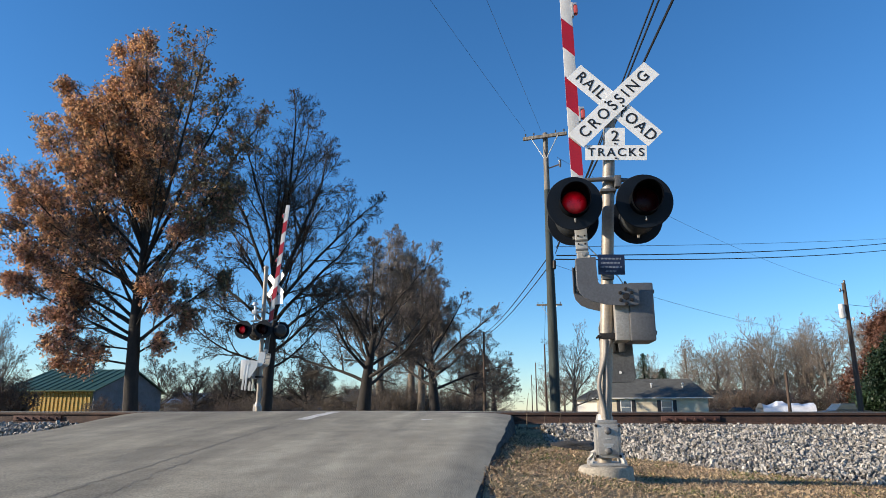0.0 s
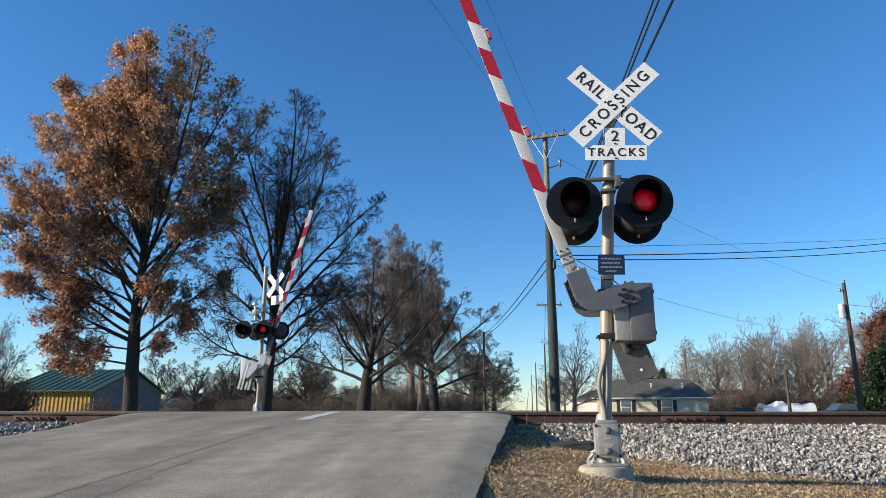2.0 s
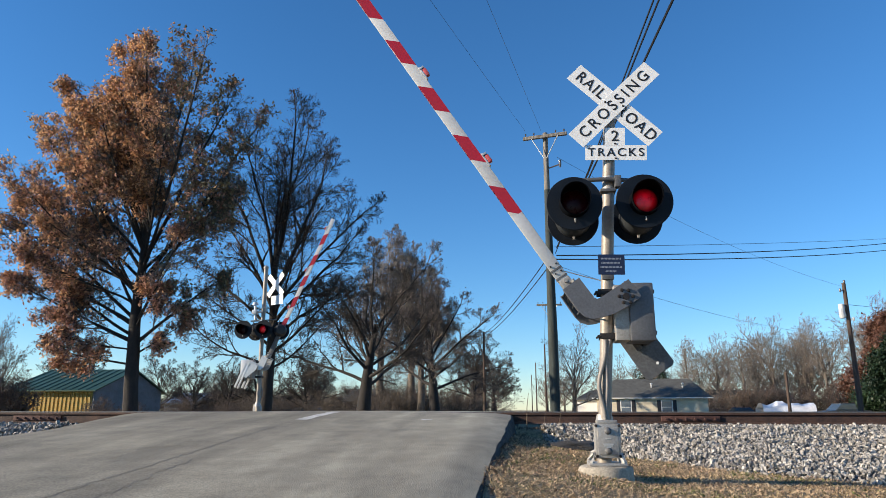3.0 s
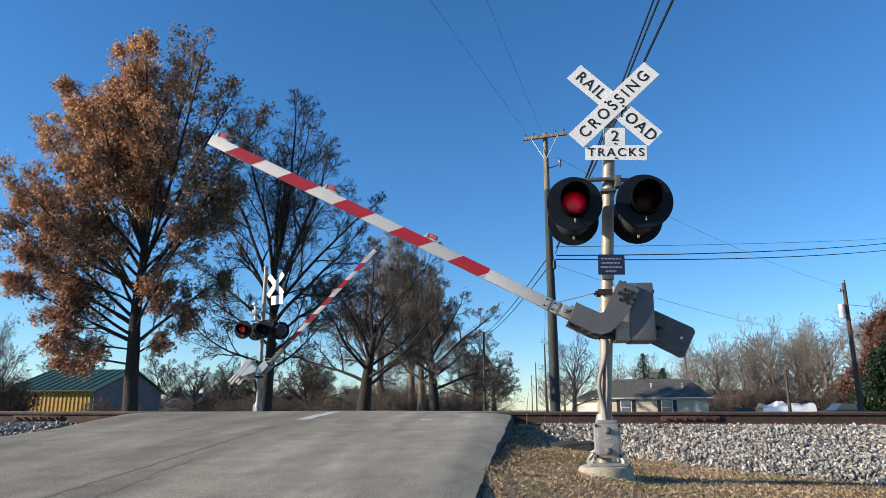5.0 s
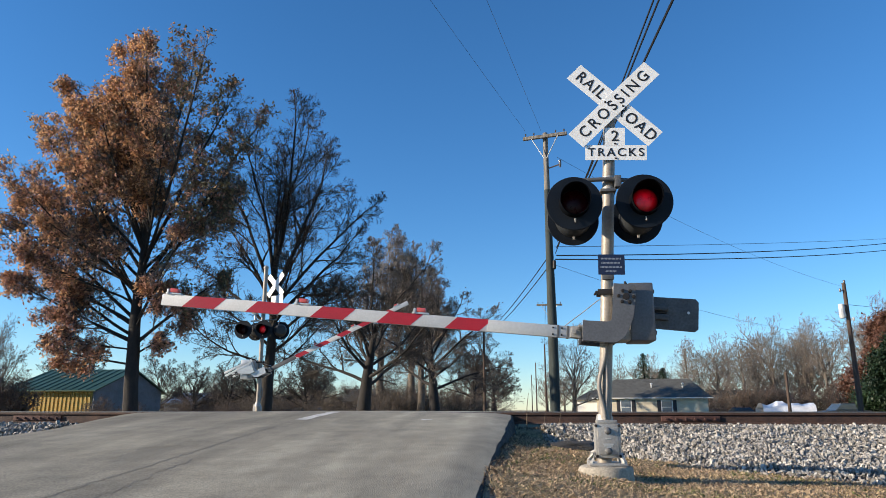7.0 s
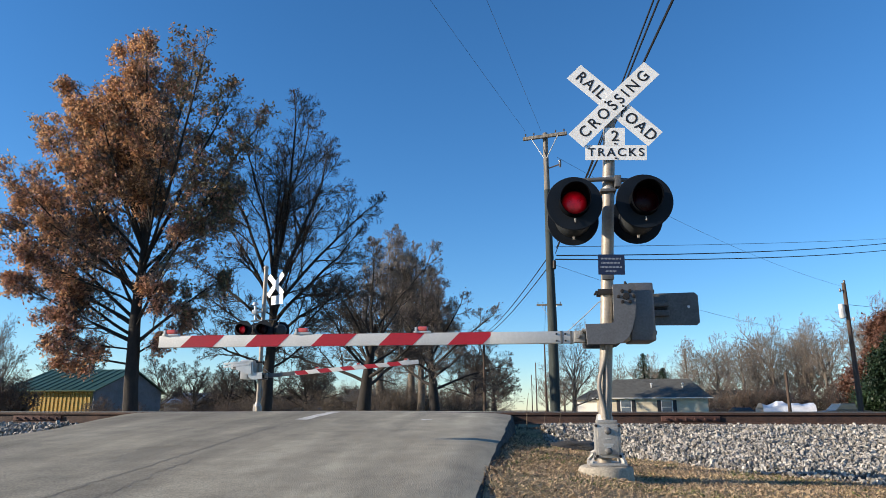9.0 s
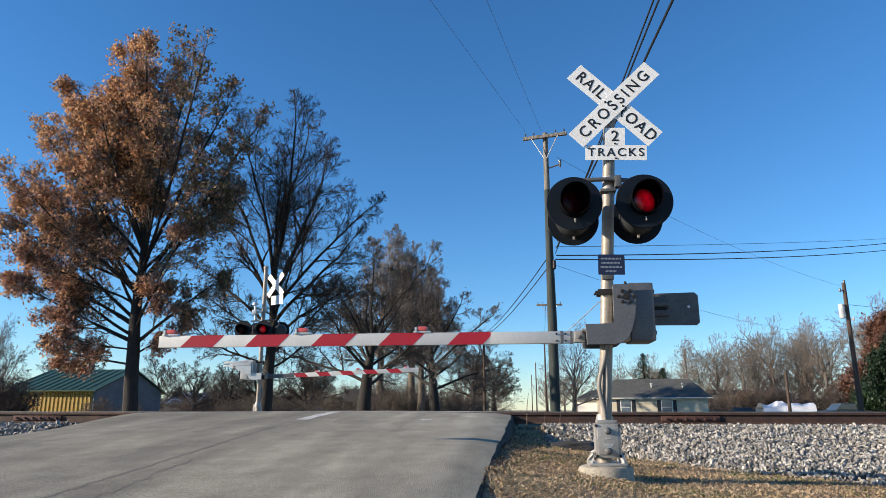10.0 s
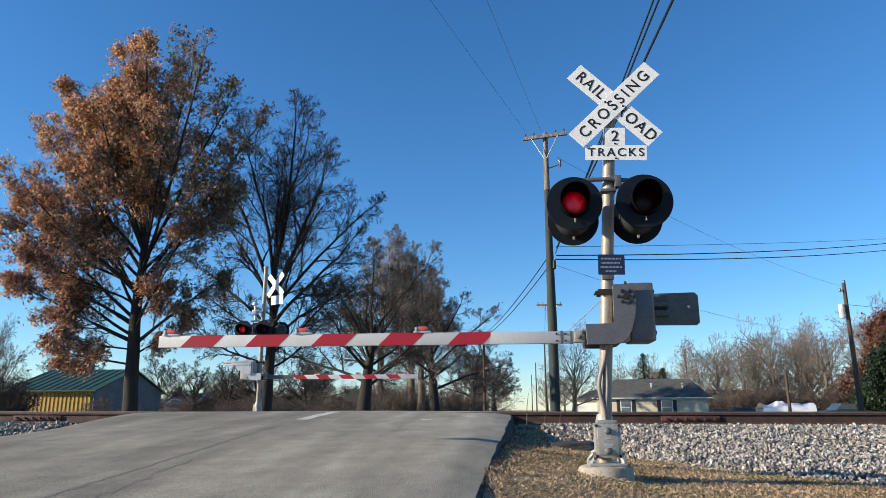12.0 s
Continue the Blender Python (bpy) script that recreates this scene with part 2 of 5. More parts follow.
def thing(name, x, y, z, label, category, group="", kind="", rz=0.0):
    ob = new(name)
    ob.matrix_basis = pose(x, y, z, 0, 0, rz)
    ob.empty_display_size = 0.2
    return tagged(ob, label, category, group, kind)


def solo(name, bm, material, label, category, group="", kind="", smooth=True):
    return tagged(new(name, put(name, bm, material, smooth)), label, category, group, kind)


def box(bm, x0, x1, y0, y1, z0, z1, bevel=0.0, m=None):
    vs = [bm.verts.new((x, y, z)) for x in (x0, x1) for y in (y0, y1) for z in (z0, z1)]
    fs = [bm.faces.new([vs[i] for i in q]) for q in ((0, 1, 3, 2), (4, 6, 7, 5), (0, 4, 5, 1), (2, 3, 7, 6), (0, 2, 6, 4), (1, 5, 7, 3))]
    if m is not None:
        bmesh.ops.transform(bm, matrix=m, verts=vs)
    if bevel:
        es = list({e for f in fs for e in f.edges})
        bmesh.ops.bevel(bm, geom=es, offset=bevel, segments=2, profile=0.6, affect="EDGES")
    return bm


def basis(d):
    d = Vector(d).normalized()
    a = Vector((0, 0, 1)) if abs(d.z) < 0.9 else Vector((1, 0, 0))
    u = d.cross(a).normalized()
    return u, d.cross(u)


def tube(bm, pts, radii, n=10, cap=True):
    pts = [Vector(q) for q in pts]
    if not hasattr(radii, "__len__"):
        radii = [radii] * len(pts)
    rings = []
    for i, q in enumerate(pts):
        d = pts[min(i + 1, len(pts) - 1)] - pts[max(i - 1, 0)]
        u, v = basis(d)
        rings.append([bm.verts.new(q + (u * math.cos(k) + v * math.sin(k)) * radii[i]) for k in (2 * math.pi * j / n for j in range(n))])
    for a, b in zip(rings, rings[1:]):
        for j in range(n):
            bm.faces.new((a[j], a[(j + 1) % n], b[(j + 1) % n], b[j]))
    if cap:
        bm.faces.new(rings[0][::-1])
        bm.faces.new(rings[-1])
    return bm


def lathe(bm, prof, n=24, m=None):
    """prof: (radius, height) along local z."""
    rings, made = [], []
    for r, h in prof:
        ring = [bm.verts.new((r * math.cos(2 * math.pi * j / n), r * math.sin(2 * math.pi * j / n), h)) for j in range(n)] if r > 1e-6 else [bm.verts.new((0, 0, h))]
        rings.append(ring)
        made += ring
    for a, b in zip(rings, rings[1:]):
        for j in range(n):
            k = (j + 1) % n
            if len(a) == 1 and len(b) > 1:
                bm.faces.new((a[0], b[j], b[k]))
            elif len(b) == 1 and len(a) > 1:
                bm.faces.new((a[j], a[k], b[0]))
            elif len(a) > 1:
                bm.faces.new((a[j], a[k], b[k], b[j]))
    if m is not None:
        bmesh.ops.transform(bm, matrix=m, verts=made)
    return bm


def prism(bm, outline, y0, y1, bevel=0.0):
    """outline: (x, z) corners, extruded from y0 to y1."""
    a = [bm.verts.new((x, y0, z)) for x, z in outline]
    b = [bm.verts.new((x, y1, z)) for x, z in outline]
    fs = [bm.faces.new(a), bm.faces.new(b[::-1])]
    n = len(a)
    for i in range(n):
        fs.append(bm.faces.new((a[i], b[i], b[(i + 1) % n], a[(i + 1) % n])))
    if bevel:
        es = list({e for f in fs[:2] for e in f.edges})
        bmesh.ops.bevel(bm, geom=es, offset=bevel, segments=1, affect="EDGES")
    return bm


def B():
    return bmesh.new()


def raw(name, verts, faces, material, smooth=False):
    me = bpy.data.meshes.new(name)
    me.from_pydata(verts, [], faces)
    me.materials.append(material)
    if smooth:
        me.shade_smooth()
    return me


def lettering(name, body, size, material, parent, m, label, spacing=1.0, width=1.0, thick=0.0012):
    c = bpy.data.curves.new(name, "FONT")
    c.body, c.size, c.align_x, c.align_y, c.extrude, c.offset, c.space_character = body, size, "CENTER", "CENTER", 0.001, thick, spacing
    tmp = bpy.data.objects.new(name, c)
    me = bpy.data.meshes.new_from_object(tmp)
    bpy.data.objects.remove(tmp)
    me.materials.clear()
    me.materials.append(material)
    ob = new(name, me)
    ob.parent = parent
    ob.matrix_basis = m @ Matrix.Diagonal((width, 1, 1, 1))
    return tagged(ob, label)


# ---- ground, road, tracks ----
def lerp(x, xs, ys):
    return float(np.interp(x, xs, ys))


def road_z(y):
    return lerp(y, (-60, 0, 2.5, 5, 10.6, 11.6, 18.6, 24, 40, 200), (-1.2, -0.5, -0.14, 0.06, 0.53, 0.61, 0.61, 0.3, -0.45, -0.5))


def road_right(y):
    return lerp(y, (-60, 5, 7, 8.5, 11, 13, 18, 24, 300), (-0.5, -0.34, -0.29, -0.23, -0.15, -0.12, -0.2, -0.6, -0.6))


def road_left(y):
    return lerp(y, (-60, 5, 9.5, 11.5, 13, 18, 24, 300), (-7.2, -7.2, -6.65, -6.95, -7.2, -7.4, -7.3, -7.3))


def toe(x):
    """Where the ballast begins, on the near side of the tracks."""
    return lerp(x, (-14, -8, 0.2, 1.1, 1.7, 2.4, 3.2, 5, 12), (9.6, 9.6, 10.8, 10.3, 9.5, 8.8, 8.3, 8.1, 8.2))


def bed_z(x, y):
    """Top of the ballast bed."""
    t0 = toe(x)
    low = verge_z(x, t0)
    return lerp(y, (t0, 10.9, 19.9, 22.5), (low, 0.40, 0.40, -0.4))


def verge_z(x, y):
    side = lerp(x, (-60, -14, -8, -0.3, 0.85, 2.5, 5, 9, 60), (-0.4, 0.0, 0.12, 0.0, 0.0, -0.08, -0.22, -0.3, -0.5))
    fore = lerp(y, (-60, 0, 3, 6, 7.2, 9.5, 24, 60), (-1.3, -0.7, -0.35, -0.06, 0.0, 0.06, -0.4, -0.5))
    return side + fore


def ground_z(x, y):
    z = verge_z(x, y)
    if toe(x) < y < 22.5:
        z = max(z, bed_z(x, y) - 0.03) if y < 19.9 else bed_z(x, y)
    rr, rl = road_right(y), road_left(y)
    if rl - 0.8 < x < rr + 1.5 and y < 60:
        e = road_z(y) - lerp(y, (0, 5, 7, 9.5, 11, 24), (0.05, 0.06, 0.05, 0.16, 0.24, 0.1))
        k = 1.0 if rl <= x <= rr else 1 - (x - rr) / 1.5 if x > rr else 1 - (rl - x) / 0.8
        z = max(z, z + (e - z) * k)
    d = math.hypot(x, y)
    if d < 60:
        z += 0.035 * noise.noise((x * 0.9, y * 0.9, 0)) + 0.015 * noise.noise((x * 4, y * 4, 3))
    if rl <= x <= rr:
        z = road_z(y) - 0.12
    return z


def grid_sheet(name, xs, ys, zf, material, smooth=True):
    verts = [(x, y, zf(x, y)) for y in ys for x in xs]
    w = len(xs)
    faces = [(j * w + i, j * w + i + 1, (j + 1) * w + i + 1, (j + 1) * w + i) for j in range(len(ys) - 1) for i in range(w - 1)]
    return new(name, raw(name, verts, faces, material, smooth))


gx = sorted(set(np.round(np.concatenate([-np.geomspace(16, 3000, 22), np.arange(-16, -8, 0.4), np.arange(-8, -1, 0.6), np.arange(-1, 10, 0.12), np.geomspace(10, 3000, 26)]), 3)))
gy = sorted(set(np.round(np.concatenate([-np.geomspace(1, 3000, 18), np.arange(-0.5, 5, 0.5), np.arange(5, 12, 0.12), np.arange(12, 26, 0.5), np.geomspace(26, 4000, 26)]), 3)))
tagged(grid_sheet("ground", gx, gy, ground_z, SOIL), "dry tan winter turf with bare soil beside the road", "ground", kind="structure")

ry = list(np.arange(-40, 4, 2.0)) + list(np.arange(4, 26, 0.12)) + list(np.geomspace(26, 300, 16))
bm = B()
rows_, cols = [], 25
for y in ry:
    l, r, z = road_left(y), road_right(y), road_z(y)
    row = []
    for i in range(cols):
        u = i / (cols - 1)
        x = l + (r - l) * u
        wob = 0.03 * noise.noise((0.0 if u < 0.5 else 9.0, y * 1.7, 0)) + 0.012 * noise.noise((4.0 if u < 0.5 else 7.0, y * 6, 0)) if i in (0, cols - 1) else 0
        drop = 0.03 if i in (0, cols - 1) else 0.0
        row.append(bm.verts.new((x + wob, y, z - drop + 0.012 * noise.noise((x * 0.7, y * 0.7, 5)) + 0.03 * (1 - (2 * u - 1) ** 2))))
    rows_.append(row)
for a, b in zip(rows_, rows_[1:]):
    for i in range(cols - 1):
        bm.faces.new((a[i], a[i + 1], b[i + 1], b[i]))
edges = B()
for s in (0, cols - 1):
    sd = 1 if s else -1
    rings = [[edges.verts.new((q[s].co.x + sd * out_ * (1 + 0.8 * noise.noise((q[s].co.y * 5, out_ * 30, 1))), q[s].co.y, q[s].co.z - dn)) for q in rows_] for out_, dn in ((-0.012, 0.003), (0.02, 0.02), (0.04, 0.08), (0.09, 0.32))]
    for a, b in zip(rings, rings[1:]):
        for k in range(len(a) - 1):
            edges.faces.new((a[k], a[k + 1], b[k + 1], b[k]))
road = solo("road", bm, ASPHALT, "worn grey asphalt road rising to the crossing", "road", kind="structure")
# broken asphalt, with the road edge's own shadow added to its dark colour
part("road_edge", edges, ROADEDGE, road, "crumbled asphalt edge, coloured darker for the shadow along it")


def on_road(x, y, lift=0.002):
    l, r = road_left(y), road_right(y)
    u = (x - l) / (r - l)
    return road_z(y) + 0.012 * noise.noise((x * 0.7, y * 0.7, 5)) + 0.03 * (1 - (2 * u - 1) ** 2) + lift


def strip(name, line, width, material, label, parent=None):
    """A thin painted or filled strip along the road surface."""
    bm, prev = B(), None
    for i, (x, y) in enumerate(line):
        x1, y1 = line[min(i + 1, len(line) - 1)]
        x0, y0 = line[max(i - 1, 0)]
        d = Vector((x1 - x0, y1 - y0, 0)).normalized()
        nrm = Vector((-d.y, d.x, 0)) * width * (0.5 + 0.25 * noise.noise((x * 3, y * 3, 2)))
        a = bm.verts.new((x + nrm.x, y + nrm.y, on_road(x + nrm.x, y + nrm.y)))
        b = bm.verts.new((x - nrm.x, y - nrm.y, on_road(x - nrm.x, y - nrm.y)))
        if prev:
            bm.faces.new((prev[0], a, b, prev[1]))
        prev = (a, b)
    return part(name, bm, material, road, label)


def seg(x0, y0, x1, y1, n=14, wob=0.0):
    return [(x0 + (x1 - x0) * i / n + wob * noise.noise((i * 0.7, y0, 1)), y0 + (y1 - y0) * i / n + wob * noise.noise((i * 0.7, x0, 8))) for i in range(n + 1)]


strip("centre_line", seg(-3.25, 10.15, -3.08, 11.5), 0.16, ROADPAINT, "worn white centre line paint")
strip("lane_mark", seg(-1.45, 10.25, -1.3, 10.25, 4), 0.12, ROADPAINT, "worn white paint fleck")
strip("centre_joint", seg(-3.34, 3.8, -3.3, 9.9, 60, 0.07), 0.02, ASPHALT_DARK, "dark joint between the two lanes")
strip("crack", seg(-2.9, 4.2, -3.12, 6.6, 30, 0.10), 0.014, ASPHALT_DARK, "thin crack in the asphalt")
strip("crack", seg(-4.9, 6.2, -3.4, 7.6, 24, 0.16), 0.013, ASPHALT_DARK, "thin crack in the asphalt")
strip("crack", seg(-2.6, 8.6, -1.2, 9.1, 24, 0.14), 0.015, ASPHALT_DARK, "thin crack in the asphalt")

# ballast bed under both tracks, open at the road
bx = list(np.arange(-80, -16, 2.0)) + list(np.arange(-16, -8.3, 0.3)) + [-8.3]
cx = [0.35] + list(np.arange(0.5, 14, 0.16)) + list(np.arange(14, 120, 3.0))
by = [0, 0.08, 0.2, 0.35, 0.5, 0.65, 0.8, 1, 1.3, 2, 3.5, 5, 6.5, 8, 9.4, 12]


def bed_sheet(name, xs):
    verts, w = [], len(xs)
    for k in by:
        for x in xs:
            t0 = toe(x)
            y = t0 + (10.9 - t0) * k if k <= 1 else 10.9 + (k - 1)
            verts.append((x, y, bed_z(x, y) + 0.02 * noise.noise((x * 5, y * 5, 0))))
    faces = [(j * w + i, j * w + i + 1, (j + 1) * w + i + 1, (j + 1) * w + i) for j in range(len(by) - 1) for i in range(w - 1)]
    return new(name, raw(name, verts, faces, BALLAST_GAPS, True))


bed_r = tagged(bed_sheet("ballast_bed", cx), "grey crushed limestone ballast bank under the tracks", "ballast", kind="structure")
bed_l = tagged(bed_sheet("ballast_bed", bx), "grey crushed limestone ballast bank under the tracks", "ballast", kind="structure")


RAIL_TOP = 0.62
HEADS = [(-0.037, -0.0), (0.037, 0.0), (0.037, -0.036), (0.010, -0.052), (0.010, -0.15), (0.072, -0.168), (0.072, -0.182), (-0.072, -0.182), (-0.072, -0.168), (-0.010, -0.15), (-0.010, -0.052), (-0.037, -0.036)]


def rail(y):
    ob = thing("rail", 0, y, RAIL_TOP, "rust-brown steel rail spiked to wooden ties", "rail", "rails of the two tracks")
    bm = B()
    a = [bm.verts.new((-150, dy, dz)) for dy, dz in HEADS]
    b = [bm.verts.new((170, dy, dz)) for dy, dz in HEADS]
    for i in range(len(a)):
        bm.faces.new((a[i], a[(i + 1) % 12], b[(i + 1) % 12], b[i]))
    part("web", bm, RAIL, ob, smooth=False)
    bm = B()
    box(bm, -150, 170, -0.03, 0.03, 0.001, 0.005)
    part("head", bm, RAILTOP, ob, "worn paler running surface", False)
    return ob


def joint_bar(parent, x):
    bm = B()
    box(bm, x - 0.46, x + 0.46, -0.042, -0.012, -0.14, -0.055, 0.006)
    j = part("joint_bar", bm, JOINT, parent, "reddish rusted joint bar")
    for k in range(6):
        bm = B()
        lathe(bm, [(0, 0.03), (0.018, 0.03), (0.02, 0), (0, 0)], 6, pose(x - 0.38 + 0.152 * k, -0.042, -0.098, 90, 0, 0))
        part("bolt", bm, JOINT, j)


near_rail = rail(11.75)
joint_bar(near_rail, 2.75)
joint_bar(near_rail, -8.65)
for y in (13.19, 16.3, 17.74):
    rail(y)

# ties: those whose ends show
bm = B()
box(bm, -0.115, 0.115, -1.28, 1.28, -0.17, 0.0, 0.012)
tie_mesh = put("tie", bm, TIE)
rng = random.Random(4)
for yc in (12.47, 17.02):
    for k in range(-36, 60):
        x = k * 0.53 + rng.uniform(-0.03, 0.03)
        if -8.4 < x < 0.3 or (yc > 14 and abs(x) > 16):
            continue
        t = new("tie", tie_mesh)
        t.matrix_basis = pose(x, yc + rng.uniform(-0.06, 0.06), 0.437, 0, 0, rng.uniform(-1.5, 1.5))
        tagged(t, "creosoted wooden railway tie bedded in ballast", "tie", "ties under the tracks")


# ---- crossing signals ----
def crossing_lamp(parent, x, y, z, rz, name="flasher_lamp"):
    """A flasher: black round background, bowl behind it, cutaway hood, and a lens that turns."""
    bm = B()
    lathe(bm, [(0.145, 0.0), (0.284, 0.0), (0.29, -0.008), (0.284, -0.014), (0.145, -0.014), (0.145, 0.0)], 40, pose(0, 0, 0, 90, 0, 0))
    ob = part(name, bm, BLACK, parent, "black round flasher lamp with a hood")
    ob.matrix_basis = pose(x, y, z, 0, 0, rz)
    bm = B()
    lathe(bm, [(0.15, -0.013), (0.195, -0.015), (0.2, -0.04), (0.192, -0.14), (0.14, -0.23), (0, -0.26), (0, -0.25), (0.13, -0.22), (0.15, -0.12), (0.15, -0.013)], 32, pose(0, 0, 0, 90, 0, 0))
    housing = part("housing", bm, HOUSING, ob, "weathered dark grey lamp housing")
    bm = B()
    box(bm, -0.013, 0.013, 0.05, 0.08, -0.235, -0.19, 0.004)
    part("latch", bm, CASTALU, housing, "small bright latch")
    bm, n = B(), 36
    rings = []
    for r, k in ((0.155, 0), (0.155, 1), (0.149, 1), (0.149, 0)):
        ring = []
        for j in range(n):
            a = 2 * math.pi * j / n
            long = 0.09 + 0.18 * (0.5 + 0.5 * math.sin(a)) ** 0.7
            ring.append(bm.verts.new((r * math.cos(a), -0.001 - long * k, r * math.sin(a) * (1 - 0.04 * k))))
        rings.append(ring)
    for a, b in zip(rings, rings[1:]):
        for j in range(n):
            bm.faces.new((a[j], a[(j + 1) % n], b[(j + 1) % n], b[j]))
    part("hood", bm, HOODBLACK, ob)
    bm = B()
    lathe(bm, [(0.136, 0.0), (0.12, 0.014), (0.07, 0.026), (0, 0.03)], 28)
    lathe(bm, [(0.136, -0.001), (0.12, -0.012), (0, -0.014)], 28)
    lens = part("lens", bm, LAMP_RED, ob, "red lens that lights in turn")
    lens.data.materials.append(LENS_DARK)
    for f in lens.data.polygons:
        f.material_index = 1 if f.center.z < -0.0005 else 0
    lens.matrix_basis = pose(0, 0, 0, 90, 0, 0)
    bm = B()
    tube(bm, [(0, -0.02, -0.17), (0, -0.03, -0.215)], 0.008, 8)
    part("latch", bm, CASTALU, ob, "small bright latch")
    return ob, lens


def crossbuck(parent, x, y, z, rz, front, s=1.0):
    m0 = pose(x, y, z, 0, 0, rz) @ Matrix.Diagonal((s, 1, s, 1))
    made = []
    for name, word, tilt, dy in (("railroad_blade", "RAIL ROAD", -45.5, 0.0), ("crossing_blade", "CROSSING", 43.5, -0.012)):
        bm = B()
        box(bm, -0.598, 0.598, -0.003, 0.003, -0.112, 0.112)
        ob = part(name, bm, SIGNWHITE, parent, "white crossbuck blade with black capitals", False)
        ob.matrix_basis = m0 @ pose(0, dy, 0, 0, -tilt, 0)
        if front and word != "CROSSING":
            for half, xc in (("RAIL", -0.345), ("ROAD", 0.325)):
                lettering("lettering", half, 0.178, INK, ob, pose(xc, -0.0055, -0.002, 90, 0, 0), "black capitals", 1.22, 0.92)
        elif front:
            lettering("lettering", word, 0.178, INK, ob, pose(0, -0.0055, -0.002, 90, 0, 0), "black capitals", 1.42 if word == "CROSSING" else 1.34, 0.92)
        made.append(ob)
        for bx_ in (-0.05, 0.05):
            bm = B()
            lathe(bm, [(0, 0.008), (0.011, 0.008), (0.013, 0), (0, 0)], 8, pose(bx_, -0.004, 0.085 if bx_ < 0 else -0.085, 90, 0, 0))
            part("bolt", bm, BOLT, ob)
    return made


def gate_signal(name, x, y, z, rz, label, lean=0.0, near=True):
    root = thing(name, x, y, z, label, "crossing signal", "crossing signals")
    root.matrix_basis = pose(x, y, z, 0, 0, rz)
    L = lambda h: lean * h
    top = 3.86 if near else 4.9
    bm = B()
    tube(bm, [(L(h), 0, h) for h in (0.15, 0.5, 0.7, 2.2, top)], [0.07, 0.07, 0.066, 0.065, 0.065], 20)
    mast = part("mast", bm, ALU, root, "pale painted metal mast")
    bm = B()
    lathe(bm, [(0, 0.09), (0.05, 0.07), (0.085, 0.02), (0.085, 0), (0.07, -0.04), (0, -0.04)], 20, pose(L(top), 0, top))
    part("finial", bm, CASTALU, mast)
    for hb in (3.0, 3.12) if near else (3.6,):
        bm = B()
        lathe(bm, [(0.066, 0.02), (0.072, 0.015), (0.072, -0.015), (0.066, -0.02)], 20, pose(L(hb), 0, hb))
        part("band", bm, CASTALU, mast)
    # junction box base on feet
    bm = B()
    box(bm, -0.085, 0.165, -0.14, 0.0, 0.20, 0.53, 0.022)
    box(bm, -0.06, 0.14, -0.13, 0.02, 0.525, 0.565, 0.012)
    box(bm, -0.062, 0.142, -0.152, -0.13, 0.235, 0.495, 0.008)
    jb = part("junction_base", bm, CASTALU, root, "cast aluminium junction box base")
    for dx in (-0.072, 0.152):
        for dz in (0.22, 0.51):
            bm = B()
            lathe(bm, [(0, 0.014), (0.012, 0.014), (0.016, 0), (0, 0)], 8, pose(dx, -0.14, dz, 90, 0, 0))
            part("bolt", bm, BOLT, jb)
    bm = B()
    lathe(bm, [(0.10, 0), (0.085, 0.07), (0.075, 0.12)], 20, pose(L(0.5), 0.02, 0.5))
    part("collar", bm, CASTALU, jb)
    bm = B()
    box(bm, -0.15, 0.21, -0.17, 0.17, 0.125, 0.155, 0.01)
    part("base_plate", bm, CASTALU, jb)
    for sx in (-1, 1):
        for sy in (-1, 1):
            bm = B()
            tube(bm, [(0.03 + 0.09 * sx, 0.09 * sy, 0.26), (0.03 + 0.125 * sx, 0.12 * sy, 0.24), (0.03 + 0.15 * sx, 0.14 * sy, 0.17), (0.03 + 0.15 * sx, 0.14 * sy, 0.14)], [0.018, 0.02, 0.026, 0.03], 8)
            part("foot", bm, CASTALU, jb)
    for dz in (0.27, 0.46):
        bm = B()
        lathe(bm, [(0, 0.04), (0.018, 0.036), (0.028, 0.012), (0.036, 0), (0, 0)], 10, pose(0.04, -0.152, dz, 90, 0, 0))
        part("hasp", bm, GALV_DARK, jb)
    if near:
        for k, (w, zz) in enumerate(((0.055, 0.385), (0.10, 0.335), (0.085, 0.318), (0.04, 0.302))):
            bm = B()
            box(bm, 0.04 - w / 2, 0.04 + w / 2, -0.1555, -0.152, zz - 0.005, zz + 0.005)
            part("raised_marking", bm, SIGNBACK, jb)
    # signs
    if near:
        crossbuck(root, 0.306, -0.09, 3.953, 0, True)
        for nm, w, h, zz, word, size, sp in (("track_count_sign", 0.215, 0.205, 3.577, "2", 0.175, 1), ("tracks_sign", 0.655, 0.172, 3.390, "TRACKS", 0.132, 1.34)):
            bm = B()
            box(bm, -w / 2, w / 2, -0.003, 0.003, -h / 2, h / 2)
            sg = part(nm, bm, SIGNWHITE, root, "white sign with black characters", False)
            sg.matrix_basis = pose(0.295, -0.085, zz, 0, 2.4, 0)
            lettering("lettering", word, size, INK, sg, pose(0, -0.0055, 0, 90, 0, 0), "black characters", sp)
            bm = B()
            tube(bm, [(0, 0.003, -h / 2 + 0.03), (0, 0.06, -h / 2 + 0.03)], 0.01, 8)
            lathe(bm, [(0, 0.008), (0.01, 0.008), (0.012, 0), (0, 0)], 8, pose(0, -0.003, -h / 2 + 0.02, 90, 0, 0))
            part("bolt", bm, BOLT, sg)
        bm = B()
        box(bm, -0.137, 0.137, -0.003, 0.003, -0.108, 0.108, 0.002)
        bs = part("emergency_notice", bm, BLUE, root, "blue notice with white lines of text", False)
